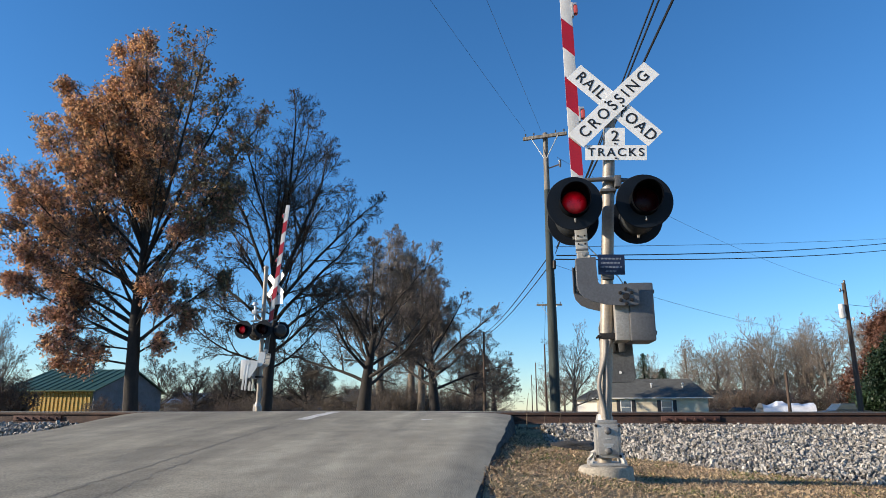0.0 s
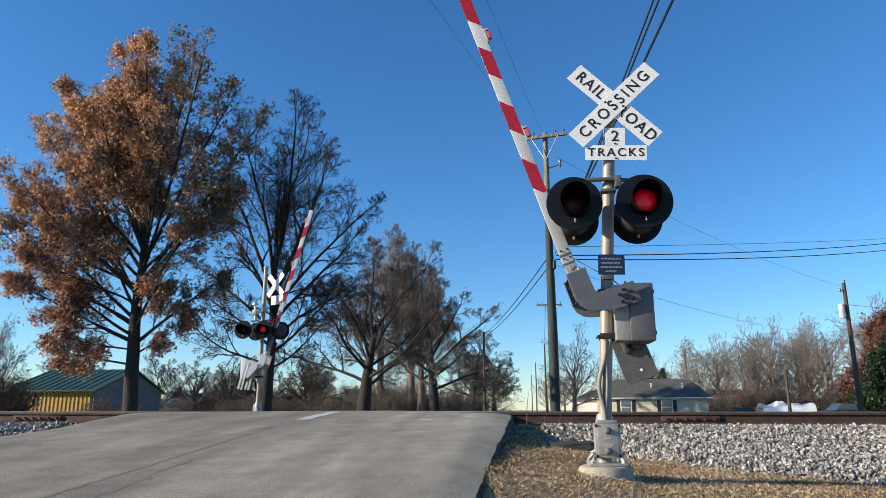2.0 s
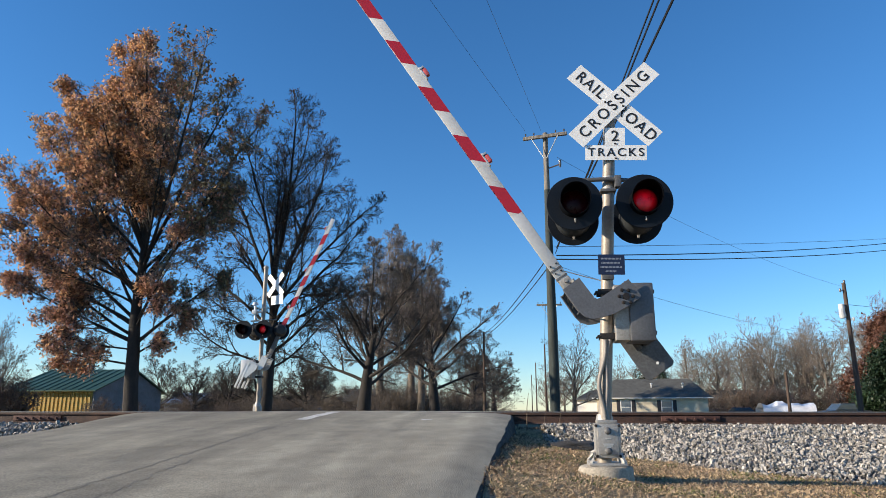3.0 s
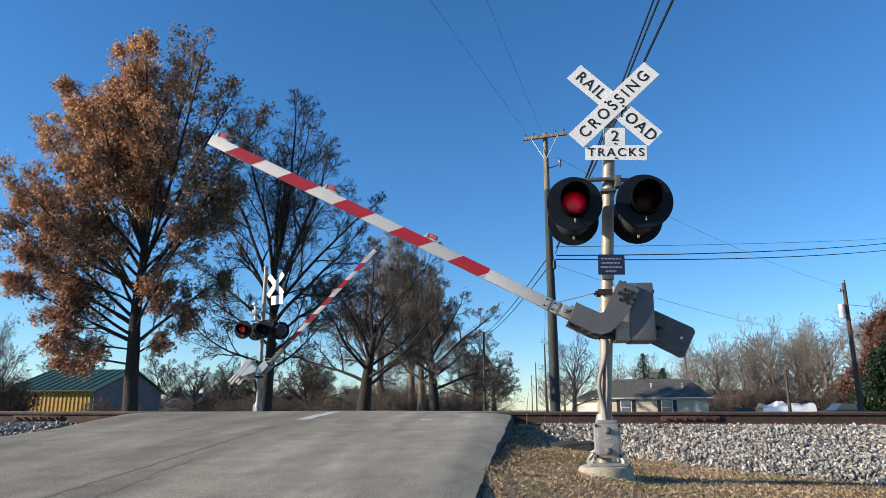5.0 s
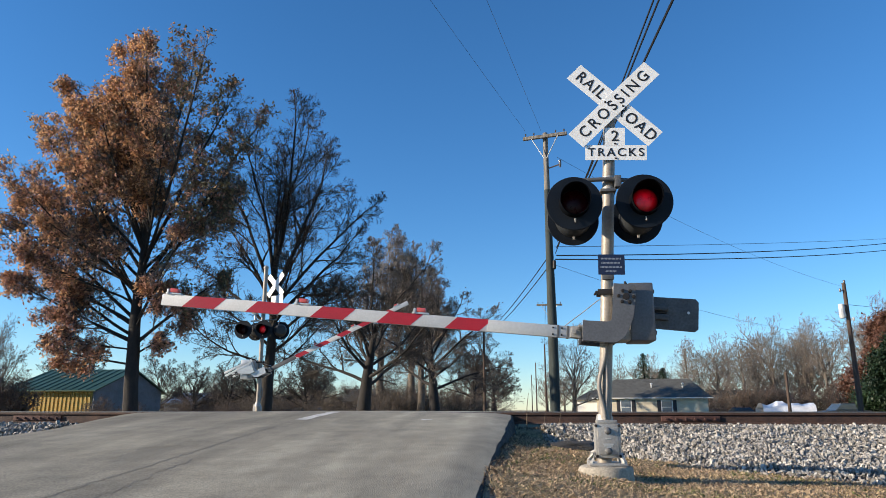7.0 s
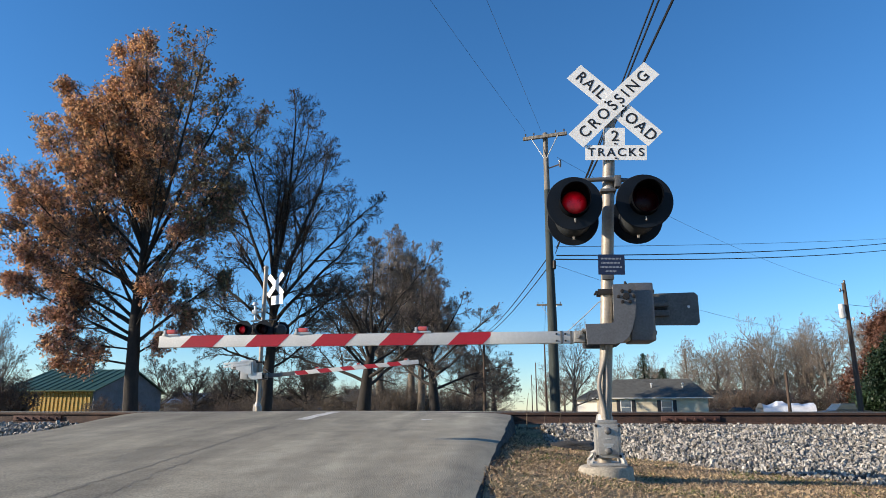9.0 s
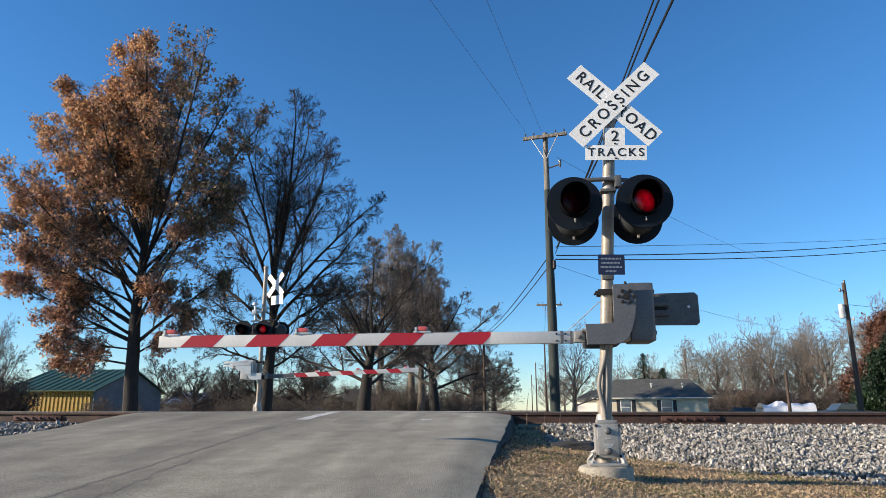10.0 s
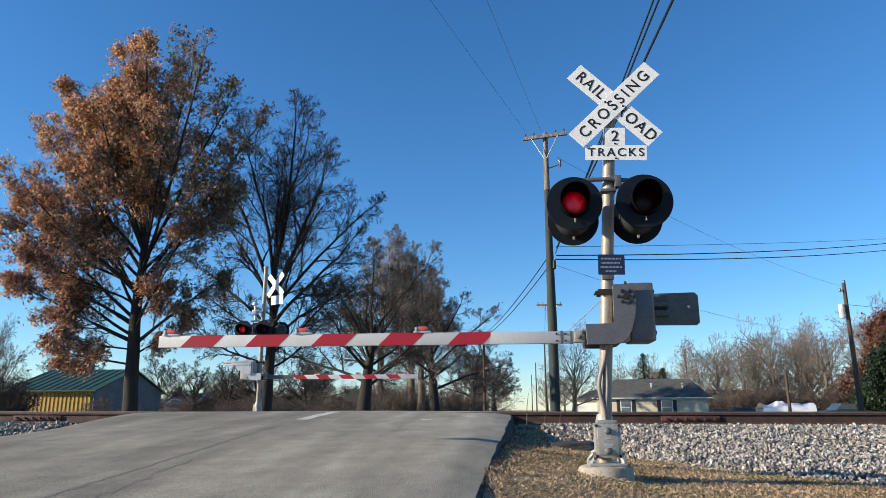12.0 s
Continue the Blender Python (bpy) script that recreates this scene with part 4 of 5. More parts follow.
def clump_leaves(material, per, size, spread, label, keep=1.0, name="foliage"):
    def make(rng, ob, tips):
        spots = []
        for q, d in tips:
            if rng.random() > keep:
                continue
            for k in range(per):
                spots.append(q + Vector((rng.gauss(0, spread), rng.gauss(0, spread), rng.gauss(0, spread))))
        c = new(name, leaf_mesh(name, rng, spots, size, material))
        c.parent = ob
        tagged(c, label, kind="stuff")
    return make


# the big oak: plumes rise from a tall trunk, still green but shade-darkened on its far-sun side
def oak_leaves(rng, ob, tips):
    warm, dusky, green = [], [], []
    for q, d in tips:
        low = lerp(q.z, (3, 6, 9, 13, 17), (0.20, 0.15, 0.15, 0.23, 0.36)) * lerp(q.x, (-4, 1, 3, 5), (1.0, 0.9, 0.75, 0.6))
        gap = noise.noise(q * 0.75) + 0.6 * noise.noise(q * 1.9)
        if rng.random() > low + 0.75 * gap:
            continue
        # light painted in: russet high and sunward, purple-brown where the crown is shaded
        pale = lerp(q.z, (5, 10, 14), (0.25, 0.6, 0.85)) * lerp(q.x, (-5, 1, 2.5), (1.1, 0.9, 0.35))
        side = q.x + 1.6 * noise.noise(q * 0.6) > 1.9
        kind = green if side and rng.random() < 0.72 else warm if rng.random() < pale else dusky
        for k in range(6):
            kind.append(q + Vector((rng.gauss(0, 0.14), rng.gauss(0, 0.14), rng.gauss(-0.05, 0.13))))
    for nm, sp, m_, lb in (("russet_foliage", warm, RUSSET, "glossy russet leaves"), ("shaded_foliage", dusky, SHADELEAF, "withered leaves coloured purple-brown for the crown's inner shade"), ("olive_foliage", green, OLIVE, "olive leaves, darkened for the crown's shaded side")):
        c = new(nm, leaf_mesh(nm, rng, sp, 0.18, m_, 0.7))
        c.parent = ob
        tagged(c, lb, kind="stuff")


def aim(h, tx, tz, depth=0.0, r=0.12):
    """A limb from the trunk at height h towards (tx, tz) over the base."""
    d = Vector((tx, depth, tz - h))
    return (h, math.degrees(math.atan2(d.y, d.x)), math.degrees(math.asin(d.z / d.length)), d.length * 0.93, r)


OAK_SPEC = [None, (12, 0.62, 0.25, 0.05, 0.010), (7, 0.75, 0.5, 0.10, 0.03), (5, 0.8, 0.6, 0.14, 0.0), (0, 0.7, 0.5, 0.15, 0.0)]
# height on the trunk, then where each limb ends: across, up, in depth
oak_limbs = [aim(*q) for q in (
    (10, -1.8, 19.7, 0.2, 0.12), (9.4, -3.2, 17.2, 0.8, 0.08), (10, -0.2, 17.4, -0.6, 0.08), (9.8, -2.2, 17.6, -1.0, 0.08), (9.5, -2.8, 18.8, -0.5, 0.09), (10.5, -1.0, 19.4, 0.6, 0.09), (8.6, 1.5, 19.4, 0.3, 0.12), (7.4, 2.7, 18.6, -0.5, 0.10),
    (8, 3.8, 17.0, 0.3, 0.10), (8.6, -5.3, 18.0, 0.2, 0.11), (7.6, -5.3, 15.8, -0.5, 0.09), (8.8, -4.4, 16.6, 0.6, 0.09), (9.4, -3.8, 17.6, -0.4, 0.09),
    (6.4, -6.3, 13.4, 0.4, 0.10), (5.2, -7.8, 12.4, -0.5, 0.09), (6.8, -8.4, 11.4, 0.5, 0.08), (4.9, -7.8, 9.8, -0.4, 0.09), (7.2, -7.0, 13.0, 0.8, 0.08),
    (4.4, -7.0, 8.6, 0.6, 0.08), (4.1, -6.2, 7.2, -0.6, 0.07), (5.0, -4.6, 7.0, 0.9, 0.06), (5.9, -4.0, 8.6, -1.6, 0.07),
    (6.9, 5.2, 15.2, 0.2, 0.10), (6.0, 4.6, 13.2, -0.7, 0.08), (7.6, 3.9, 12.0, 0.9, 0.08), (5.0, 3.3, 9.8, -1.2, 0.07), (4.0, 3.8, 7.4, 0.4, 0.09), (4.7, 2.4, 7.6, -1.4, 0.06),
    (9.5, 0.2, 16.2, -1.2, 0.08), (8.5, -1.8, 15.0, -2.4, 0.08), (8, 1.6, 14.2, -2.2, 0.08), (6.2, -3.0, 12.2, -2.6, 0.08), (7.5, -1.2, 13.2, 2.8, 0.08), (5.6, -4.6, 11.2, 2.2, 0.08), (6.4, -5.4, 10.6, -2.0, 0.08), (6.6, 2.6, 12.8, 2.0, 0.08), (8.2, -5.0, 14.2, -1.4, 0.08), (9, -3.0, 15.8, 1.2, 0.08),
    (3.1, -5.2, 4.0, 0.5, 0.06), (4.2, -4.8, 6.0, 0.3, 0.06), (3.5, 1.9, 5.2, 0.8, 0.05), (3.8, -3.6, 4.2, -0.9, 0.05), (6.6, -3.2, 9.6, -2.6, 0.07))]
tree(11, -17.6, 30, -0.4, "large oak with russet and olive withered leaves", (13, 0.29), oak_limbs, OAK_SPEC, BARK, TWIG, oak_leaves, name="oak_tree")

some = clump_leaves(DRYLEAF, 2, 0.11, 0.14, "scattered withered leaves", 0.05)
r_ = random.Random(2)
tall = [aim(*q) for q in ((8.4, 0.0, 15.2, 0.4, 0.10), (7.4, 1.5, 17.2, -0.6, 0.13), (8.6, 2.3, 17.0, 0.6, 0.10), (7.2, 3.8, 15.8, -0.4, 0.14), (6.4, 4.4, 13.2, 0.8, 0.11), (5.6, 4.7, 11.0, -0.9, 0.11), (4.8, 4.4, 8.8, 1.2, 0.10), (4.0, 4.2, 6.8, -1.0, 0.09), (3.2, 3.8, 4.4, 0.8, 0.08),
        (8.2, -1.6, 16.4, 0.5, 0.11), (7.4, -2.4, 14.4, -0.8, 0.12), (6.4, -3.3, 12.0, 0.8, 0.11), (5.4, -4.0, 9.8, -0.8, 0.10), (4.4, -4.7, 7.2, 0.9, 0.09), (3.4, -5.0, 4.8, -0.8, 0.08), (7.4, 0.8, 14.0, -2.8, 0.10), (6.6, 0.2, 13.0, 2.8, 0.10), (5.0, 1.2, 9.4, -3.4, 0.09))]
BARE_SPEC = [None, (8, 0.62, 0.36, 0.10, 0.02), (7, 0.7, 0.5, 0.13, 0.03), (5, 0.75, 0.55, 0.16, 0.01), (3, 0.65, 0.75, 0.16, 0.0), (0, 0.7, 0.5, 0.16, 0.0)]
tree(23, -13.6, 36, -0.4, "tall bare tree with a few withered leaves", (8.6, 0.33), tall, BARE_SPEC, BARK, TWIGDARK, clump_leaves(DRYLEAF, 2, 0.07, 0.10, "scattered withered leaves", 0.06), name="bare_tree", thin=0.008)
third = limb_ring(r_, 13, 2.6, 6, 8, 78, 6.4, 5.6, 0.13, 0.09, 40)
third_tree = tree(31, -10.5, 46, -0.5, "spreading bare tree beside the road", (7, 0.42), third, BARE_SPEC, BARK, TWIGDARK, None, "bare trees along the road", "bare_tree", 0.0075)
third_tree.scale = (1.1, 1.1, 1.0)
fourth = limb_ring(r_, 13, 2.4, 6.4, 8, 80, 6.0, 5.4, 0.13, 0.09, 10)
tree(37, -7.3, 60, -0.5, "bare tree with brown leaf remnants", (7, 0.4), fourth, BARE_SPEC, BARK, TWIG, some, "bare trees along the road", "bare_tree", 0.009).scale = (1.08, 1.08, 1.12)
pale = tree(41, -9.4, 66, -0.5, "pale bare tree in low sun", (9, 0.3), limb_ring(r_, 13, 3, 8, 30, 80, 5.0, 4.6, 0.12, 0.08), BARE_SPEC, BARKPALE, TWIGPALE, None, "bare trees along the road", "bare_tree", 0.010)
pale.scale = (1.15, 1.15, 1.25)
for x, y, w, h in ((-13.4, 66, 1.25, 1.42), (-10.9, 70, 1.2, 1.5)):
    c = copy_thing(pale, pose(x, y, -0.5, 0, 0, x * 40))
    c.scale = (w, w, h)
for x, y, s, rz in ((-3.9, 102, 0.75, 260), (-27, 62, 0.5, 20), (-23.5, 60, 0.55, 75), (-31, 64, 0.5, 190), (-20, 66, 0.6, 230), (-36, 66, 0.55, 280), (-41, 60, 0.6, 310), (-17.5, 56, 0.45, 150), (-5.6, 84, 0.85, 30), (-6.5, 112, 0.9, 200), (-5.0, 145, 0.9, 120)):
    c = copy_thing(third_tree, pose(x, y, -0.5, 0, 0, rz))
    c.scale = (s, s, s)

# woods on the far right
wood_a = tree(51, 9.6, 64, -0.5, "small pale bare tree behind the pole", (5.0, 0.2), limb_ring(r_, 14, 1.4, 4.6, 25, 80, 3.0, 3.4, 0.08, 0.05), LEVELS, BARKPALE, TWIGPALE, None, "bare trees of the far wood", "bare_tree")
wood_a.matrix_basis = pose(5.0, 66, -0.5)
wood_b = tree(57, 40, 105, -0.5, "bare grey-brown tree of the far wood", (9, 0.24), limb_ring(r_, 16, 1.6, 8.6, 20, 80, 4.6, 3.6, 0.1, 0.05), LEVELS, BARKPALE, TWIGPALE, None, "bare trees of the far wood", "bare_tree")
rng = random.Random(8)
for k in range(46):
    x = 23 + k * 1.3 + rng.uniform(-1.5, 1.5)
    y = 100 + rng.uniform(-8, 16)
    s = lerp(x, (23, 37, 45, 80), (0.8, 1.06, 1.15, 1.15)) * rng.uniform(0.85, 1.1)
    c = copy_thing(wood_b if k % 2 else wood_a, pose(x, y, -0.6, 0, 0, rng.uniform(0, 360)))
    c.scale = (s, s, s) if k % 2 else (s * 1.5, s * 1.5, s * 1.5)
for k in range(10):
    c = copy_thing(wood_a, pose(4.5 + k * 2.4 + rng.uniform(-1, 1), 120 + rng.uniform(-10, 20), -0.6, 0, 0, rng.uniform(0, 360)))
    s = rng.uniform(0.9, 1.2)
    c.scale = (s, s, s)
for k in range(26):
    c = copy_thing(wood_b if k % 3 else wood_a, pose(-62 + k * 2.2 + rng.uniform(-1, 1), 112 + rng.uniform(-10, 25), -0.6, 0, 0, rng.uniform(0, 360)))
    s = rng.uniform(0.5, 0.8)
    c.scale = (s, s, s)


def brush(seed, x, y, label, material, high, wide, group):
    rr = random.Random(seed)
    limbs = [(0.05, rr.uniform(0, 360), rr.uniform(30, 88), high * rr.uniform(0.6, 1.0), 0.03) for _ in range(16)]
    ob = tree(seed, x, y, -0.5, label, (high * 0.5, 0.05), limbs, [None, (8, 0.6, 0.5, 0.12, 0.02), (6, 0.7, 0.5, 0.15, 0.0), (0, 0.7, 0.5, 0.15, 0.0)], BARK, TWIG, clump_leaves(material, 1, 0.12, 0.15, "withered leaves", 0.8), group, "shrub")
    tagged(ob, category="shrub")
    ob.scale = (wide, wide, 1)
    return ob


BRUSH_LABEL = "leafless brown brush with withered leaves at the field edge"
bush = brush(81, -31.0, 40, "dark tangled shrub beside the barn", DRYLEAF, 2.9, 1.0, "field shrubs")
for x, y, s in ((-32.9, 41, 0.9), (-32.0, 39.2, 1.0), (-33.4, 40.2, 1.05), (-30.6, 39.0, 0.8), (-34.2, 41.5, 1.1), (-24.5, 38, 0.5), (-22.6, 36, 0.55), (-20.2, 35, 0.5), (-17.0, 34, 0.55), (-15.5, 36, 0.5)):
    c = copy_thing(bush, pose(x, y, -0.5, 0, 0, s * 777))
    c.scale = (s, s, s)
low = brush(83, -30, 84, BRUSH_LABEL, DRYLEAF, 3.4, 1.3, "field shrubs")
for k in range(30):
    s = rng.uniform(0.7, 1.2)
    c = copy_thing(low, pose(-58 + k * 1.85 + rng.uniform(-0.6, 0.6), 84 + rng.uniform(-4, 8), -0.5, 0, 0, rng.uniform(0, 360)))
    c.scale = (s * 1.3, s * 1.3, s)
for k in range(26):
    s = rng.uniform(0.8, 1.3)
    c = copy_thing(low, pose(22 + k * 1.5 + rng.uniform(-0.6, 0.6), 94 + rng.uniform(-4, 8), -0.5, 0, 0, rng.uniform(0, 360)))
    c.scale = (s * 1.3, s * 1.3, s)
dark_low = brush(85, -24, 70, BRUSH_LABEL, WEED, 4.6, 1.2, "field shrubs")
for k in range(24):
    s = rng.uniform(0.5, 0.85)
    c = copy_thing(dark_low, pose(-34 + k * 1.25 + rng.uniform(-0.6, 0.6), 66 + rng.uniform(-6, 12), -0.5, 0, 0, rng.uniform(0, 360)))
    c.scale = (s * 1.2, s * 1.2, s)
for k in range(9):
    s = rng.uniform(0.32, 0.55)
    c = copy_thing(dark_low, pose(-20.5 + k * 1.15 + rng.uniform(-0.5, 0.5), 52 + rng.uniform(-2, 4), -0.5, 0, 0, rng.uniform(0, 360)))
    c.scale = (s * 1.4, s * 1.4, s)
for x, y, h, lean_ in ((-33.6, 40, 6.0, 3), (-32.2, 40, 5.2, -2), (-31.4, 39, 7.0, 8)):
    c = copy_thing(wood_a, pose(x, y, -0.5, 0, lean_, x * 50))
    c.scale = (0.5, 0.5, h / 8)


def leafy_tree(seed, x, y, height, width, material, label):
    rr = random.Random(seed)
    return tree(seed, x, y, -0.5, label, (height * 0.8, 0.25), limb_ring(rr, 18, 0.8, height * 0.75, 10, 75, width * 0.55, width * 0.35, 0.1, 0.05), LEVELS[:4] + [(0, 0.7, 0.5, 0.15, 0.0)], BARK, TWIG, clump_leaves(material, 5, 0.34, 0.4, "dense foliage"), name="leafy_tree")


leafy_tree(61, 42.0, 80, 9.5, 10.0, REDLEAF, "broad tree with rust-red leaves")
leafy_tree(67, 36.0, 70, 6.0, 6.0, NEEDLES, "dark glossy evergreen tree by the pole")


def conifer(seed, x, y, height, width):
    rr = random.Random(seed)
    ob = thing("conifer", x, y, -0.5, "dark green conifer behind the house roof", "tree", "conifers")
    bm = B()
    tube(bm, [(0, 0, -0.2), (0, 0, height)], [0.2, 0.03], 8)
    part("trunk", bm, BARK, ob)
    spots = []
    for k in range(70):
        u = k / 70
        h = height * (0.15 + 0.85 * u)
        reach = width * (1 - u) ** 0.8 * rr.uniform(0.7, 1.1)
        a = k * 2.4
        for q in range(50):
            t = rr.random() ** 0.6
            spots.append(Vector((math.cos(a) * reach * t, math.sin(a) * reach * t, h - 0.25 * reach * t)) + Vector([rr.gauss(0, 0.05 + 0.07 * t) for _ in range(3)]))
    c = new("foliage", leaf_mesh("foliage", rr, spots, 0.2, NEEDLES, 0.3))
    c.parent = ob
    tagged(c, "dark green needles", kind="stuff")


conifer(71, 17.6, 100, 9.0, 3.8)
conifer(72, 21.0, 104, 7.2, 3.8)


# ---- buildings ----
def window_unit(parent, x, y, z, w, h, shutters):
    bm = B()
    box(bm, x - w / 2 - 0.07, x + w / 2 + 0.07, y - 0.06, y + 0.02, z - 0.07, z + h + 0.07)
    fr = part("window", bm, TRIM, parent, "white framed sash window", False)
    for k in range(2):
        bm = B()
        box(bm, x - w / 2 + 0.03, x + w / 2 - 0.03, y - 0.068, y - 0.062, z + h * 0.5 * k + 0.03, z + h * 0.5 * (k + 1) - 0.03)
        part("pane", bm, GLASS, fr, smooth=False)
    if shutters:
        for s in (-1, 1):
            bm = B()
            xc = x + s * (w / 2 + 0.28)
            box(bm, xc - 0.2, xc + 0.2, y - 0.04, y + 0.01, z - 0.05, z + h + 0.05, 0.01)
            part("shutter", bm, SHUTTER, fr, "black shutter")


house = thing("house", 13.9, 80, -0.5, "single-storey house with cream siding and grey shingle roof", "house", rz=-10)
bm = B()
box(bm, -5.2, 6.7, 0, 9, 0, 2.55)
part("wall", bm, SIDING, house, smooth=False)
for k in range(15):
    bm = B()
    box(bm, -5.2, 6.7, -0.02, 0.0, 0.1 + 0.165 * k, 0.1 + 0.165 * k + 0.15)
    part("siding_board", bm, SIDING, house, smooth=False)
bm = B()
v = [bm.verts.new(q) for q in ((-5.7, -0.5, 2.5), (7.2, -0.5, 2.5), (7.2, 9.5, 2.5), (-5.7, 9.5, 2.5), (-3.2, 4.5, 4.75), (5.2, 4.5, 4.75))]
for q in ((0, 1, 5, 4), (1, 2, 5), (2, 3, 4, 5), (3, 0, 4), (3, 2, 1, 0)):
    bm.faces.new([v[i] for i in q])
roof = part("roof", bm, SHINGLE, house, "grey shingle roof", False)
bm = B()
box(bm, -5.72, 7.22, -0.53, -0.5, 2.42, 2.52)
part("fascia", bm, TRIM, house, smooth=False)
for cxx in (0.9, 4.3):
    bm = B()
    tube(bm, [(cxx, 2.2, 3.4), (cxx, 2.2, 4.1)], 0.09, 10)
    lathe(bm, [(0.16, 0), (0.16, 0.1), (0, 0.18)], 12, pose(cxx, 2.2, 4.05))
    part("roof_vent", bm, SIGNBACK, roof)
for xx in (-2.0, 2.4):
    window_unit(house, xx, -0.02, 0.75, 1.1, 1.45, True)
wing = B()
box(wing, -7.6, -5.2, 2.0, 9, 0, 2.3)
part("wing", wing, TRIM, house, "white side wing", False)
bm = B()
v = [bm.verts.new(q) for q in ((-8.0, 1.6, 2.3), (-5.0, 1.6, 2.3), (-5.0, 9.2, 2.3), (-8.0, 9.2, 2.3), (-6.2, 4.5, 3.5), (-4.0, 4.5, 3.5))]
for q in ((0, 1, 5, 4), (1, 2, 5), (2, 3, 4, 5), (3, 0, 4), (3, 2, 1, 0)):
    bm.faces.new([v[i] for i in q])
part("wing_roof", bm, SHINGLE, house, "low grey shingle roof", False)


def shed(name, x, y, w, d, eave, ridge, wallm, gablem, roofm, label, rz=0, ribs=True):
    """A shed with the ridge along its x."""
    ob = thing(name, x, y, -0.5, label, "building", rz=rz)
    bm = B()
    box(bm, 0, w, 0, d, 0, eave)
    part("wall", bm, gablem, ob, smooth=False)
    bm = B()
    box(bm, 0.02, 0.28, -0.02, -0.002, 0.05, eave - 0.03)
    box(bm, 0.02, 0.16, -0.055, -0.02, 0.05, eave - 0.03)
    sheet = put("wall_sheet", bm, wallm)
    for k in range(int(w / 0.3)):
        pc = new("wall_sheet", sheet)
        pc.parent = ob
        pc.matrix_basis = pose(k * 0.3, 0, 0)
    bm = B()
    prism(bm, [(0, eave), (d, eave), (d / 2, ridge)], -0.01, -0.06)
    g = part("gable", bm, gablem, ob, smooth=False)
    g.matrix_basis = pose(w, 0, 0, 0, 0, 90)
    for s in (0, 1):
        bm = B()
        y0, y1 = (-0.4, d / 2) if s == 0 else (d + 0.4, d / 2)
        z0 = eave - 0.4 * (ridge - eave) / (d / 2)
        a = [bm.verts.new(q) for q in ((-0.3, y0, z0), (w + 0.3, y0, z0), (w + 0.3, y1, ridge), (-0.3, y1, ridge), (-0.3, y0, z0 + 0.08), (w + 0.3, y0, z0 + 0.08), (w + 0.3, y1, ridge + 0.08), (-0.3, y1, ridge + 0.08))]
        for q in ((0, 1, 2, 3), (4, 5, 6, 7), (0, 1, 5, 4), (1, 2, 6, 5), (2, 3, 7, 6), (3, 0, 4, 7)):
            bm.faces.new([a[i] for i in q])
        rf = part("roof", bm, roofm, ob, "ribbed metal roof", False)
        if ribs and s == 0:
            bm = B()
            for k in range(int(w / 0.6) + 1):
                xx = k * 0.6
                tube(bm, [(xx, y0, z0 + 0.09), (xx, y1, ridge + 0.09)], 0.03, 4)
            part("ribs", bm, roofm, rf, smooth=False)
    return ob


shed("barn", -35.6, 45, 6.4, 9, 2.55, 4.1, BARNYELLOW, BARNGREY, ROOFGREEN, "low barn with yellow sheet walls and green roof", 0)
shed("shed", -37.4, 70, 3.2, 6, 1.9, 2.9, BARNGREY, BARNGREY, ROOFBLUE, "small low shed with a blue-grey roof", 0)
shed("shed", -27.4, 72, 2.6, 5, 1.9, 2.7, BRICK, BRICK, SHINGLE, "small brick outbuilding with dark roof", 0, False)
shed("shed", -18.9, 74, 3.4, 5, 2.2, 3.4, DARKSIDING, DARKSIDING, SHINGLE, "low dark-sided house behind the roadside trees", 0, False)
shed("shed", 26.0, 96, 10, 6, 2.4, 3.8, BARNGREY, BARNGREY, SHINGLE, "dark low shed under the bare trees", 0, False)
shed("shed", 42.5, 75, 6, 5, 2.0, 2.6, TRIM, TRIM, SHINGLE, "pale small shed behind the truck", 0, False)

# tarpaulin heap
bm = B()
nx, ny, grid = 26, 8, []
for j in range(ny):
    row = []
    for i in range(nx):
        u, w = i / (nx - 1), j / (ny - 1)
        hgt = (0.75 + 0.6 * noise.noise((u * 4, w * 2, 7)) + 0.25 * noise.noise((u * 11, w * 4, 1))) * math.sin(math.pi * min(max(w, 0.02), 0.98)) ** 0.5
        row.append(bm.verts.new((23.4 + 4.9 * u, 70 + 3 * w, -0.5 + 1.1 + hgt * 0.95 if 0 < j < ny - 1 else -0.5)))
    grid.append(row)
for a, b in zip(grid, grid[1:]):
    for i in range(nx - 1):
        bm.faces.new((a[i], a[i + 1], b[i + 1], b[i]))
solo("tarpaulin_cover", bm, TARP, "heap covered with a crumpled white tarpaulin", "tarpaulin")


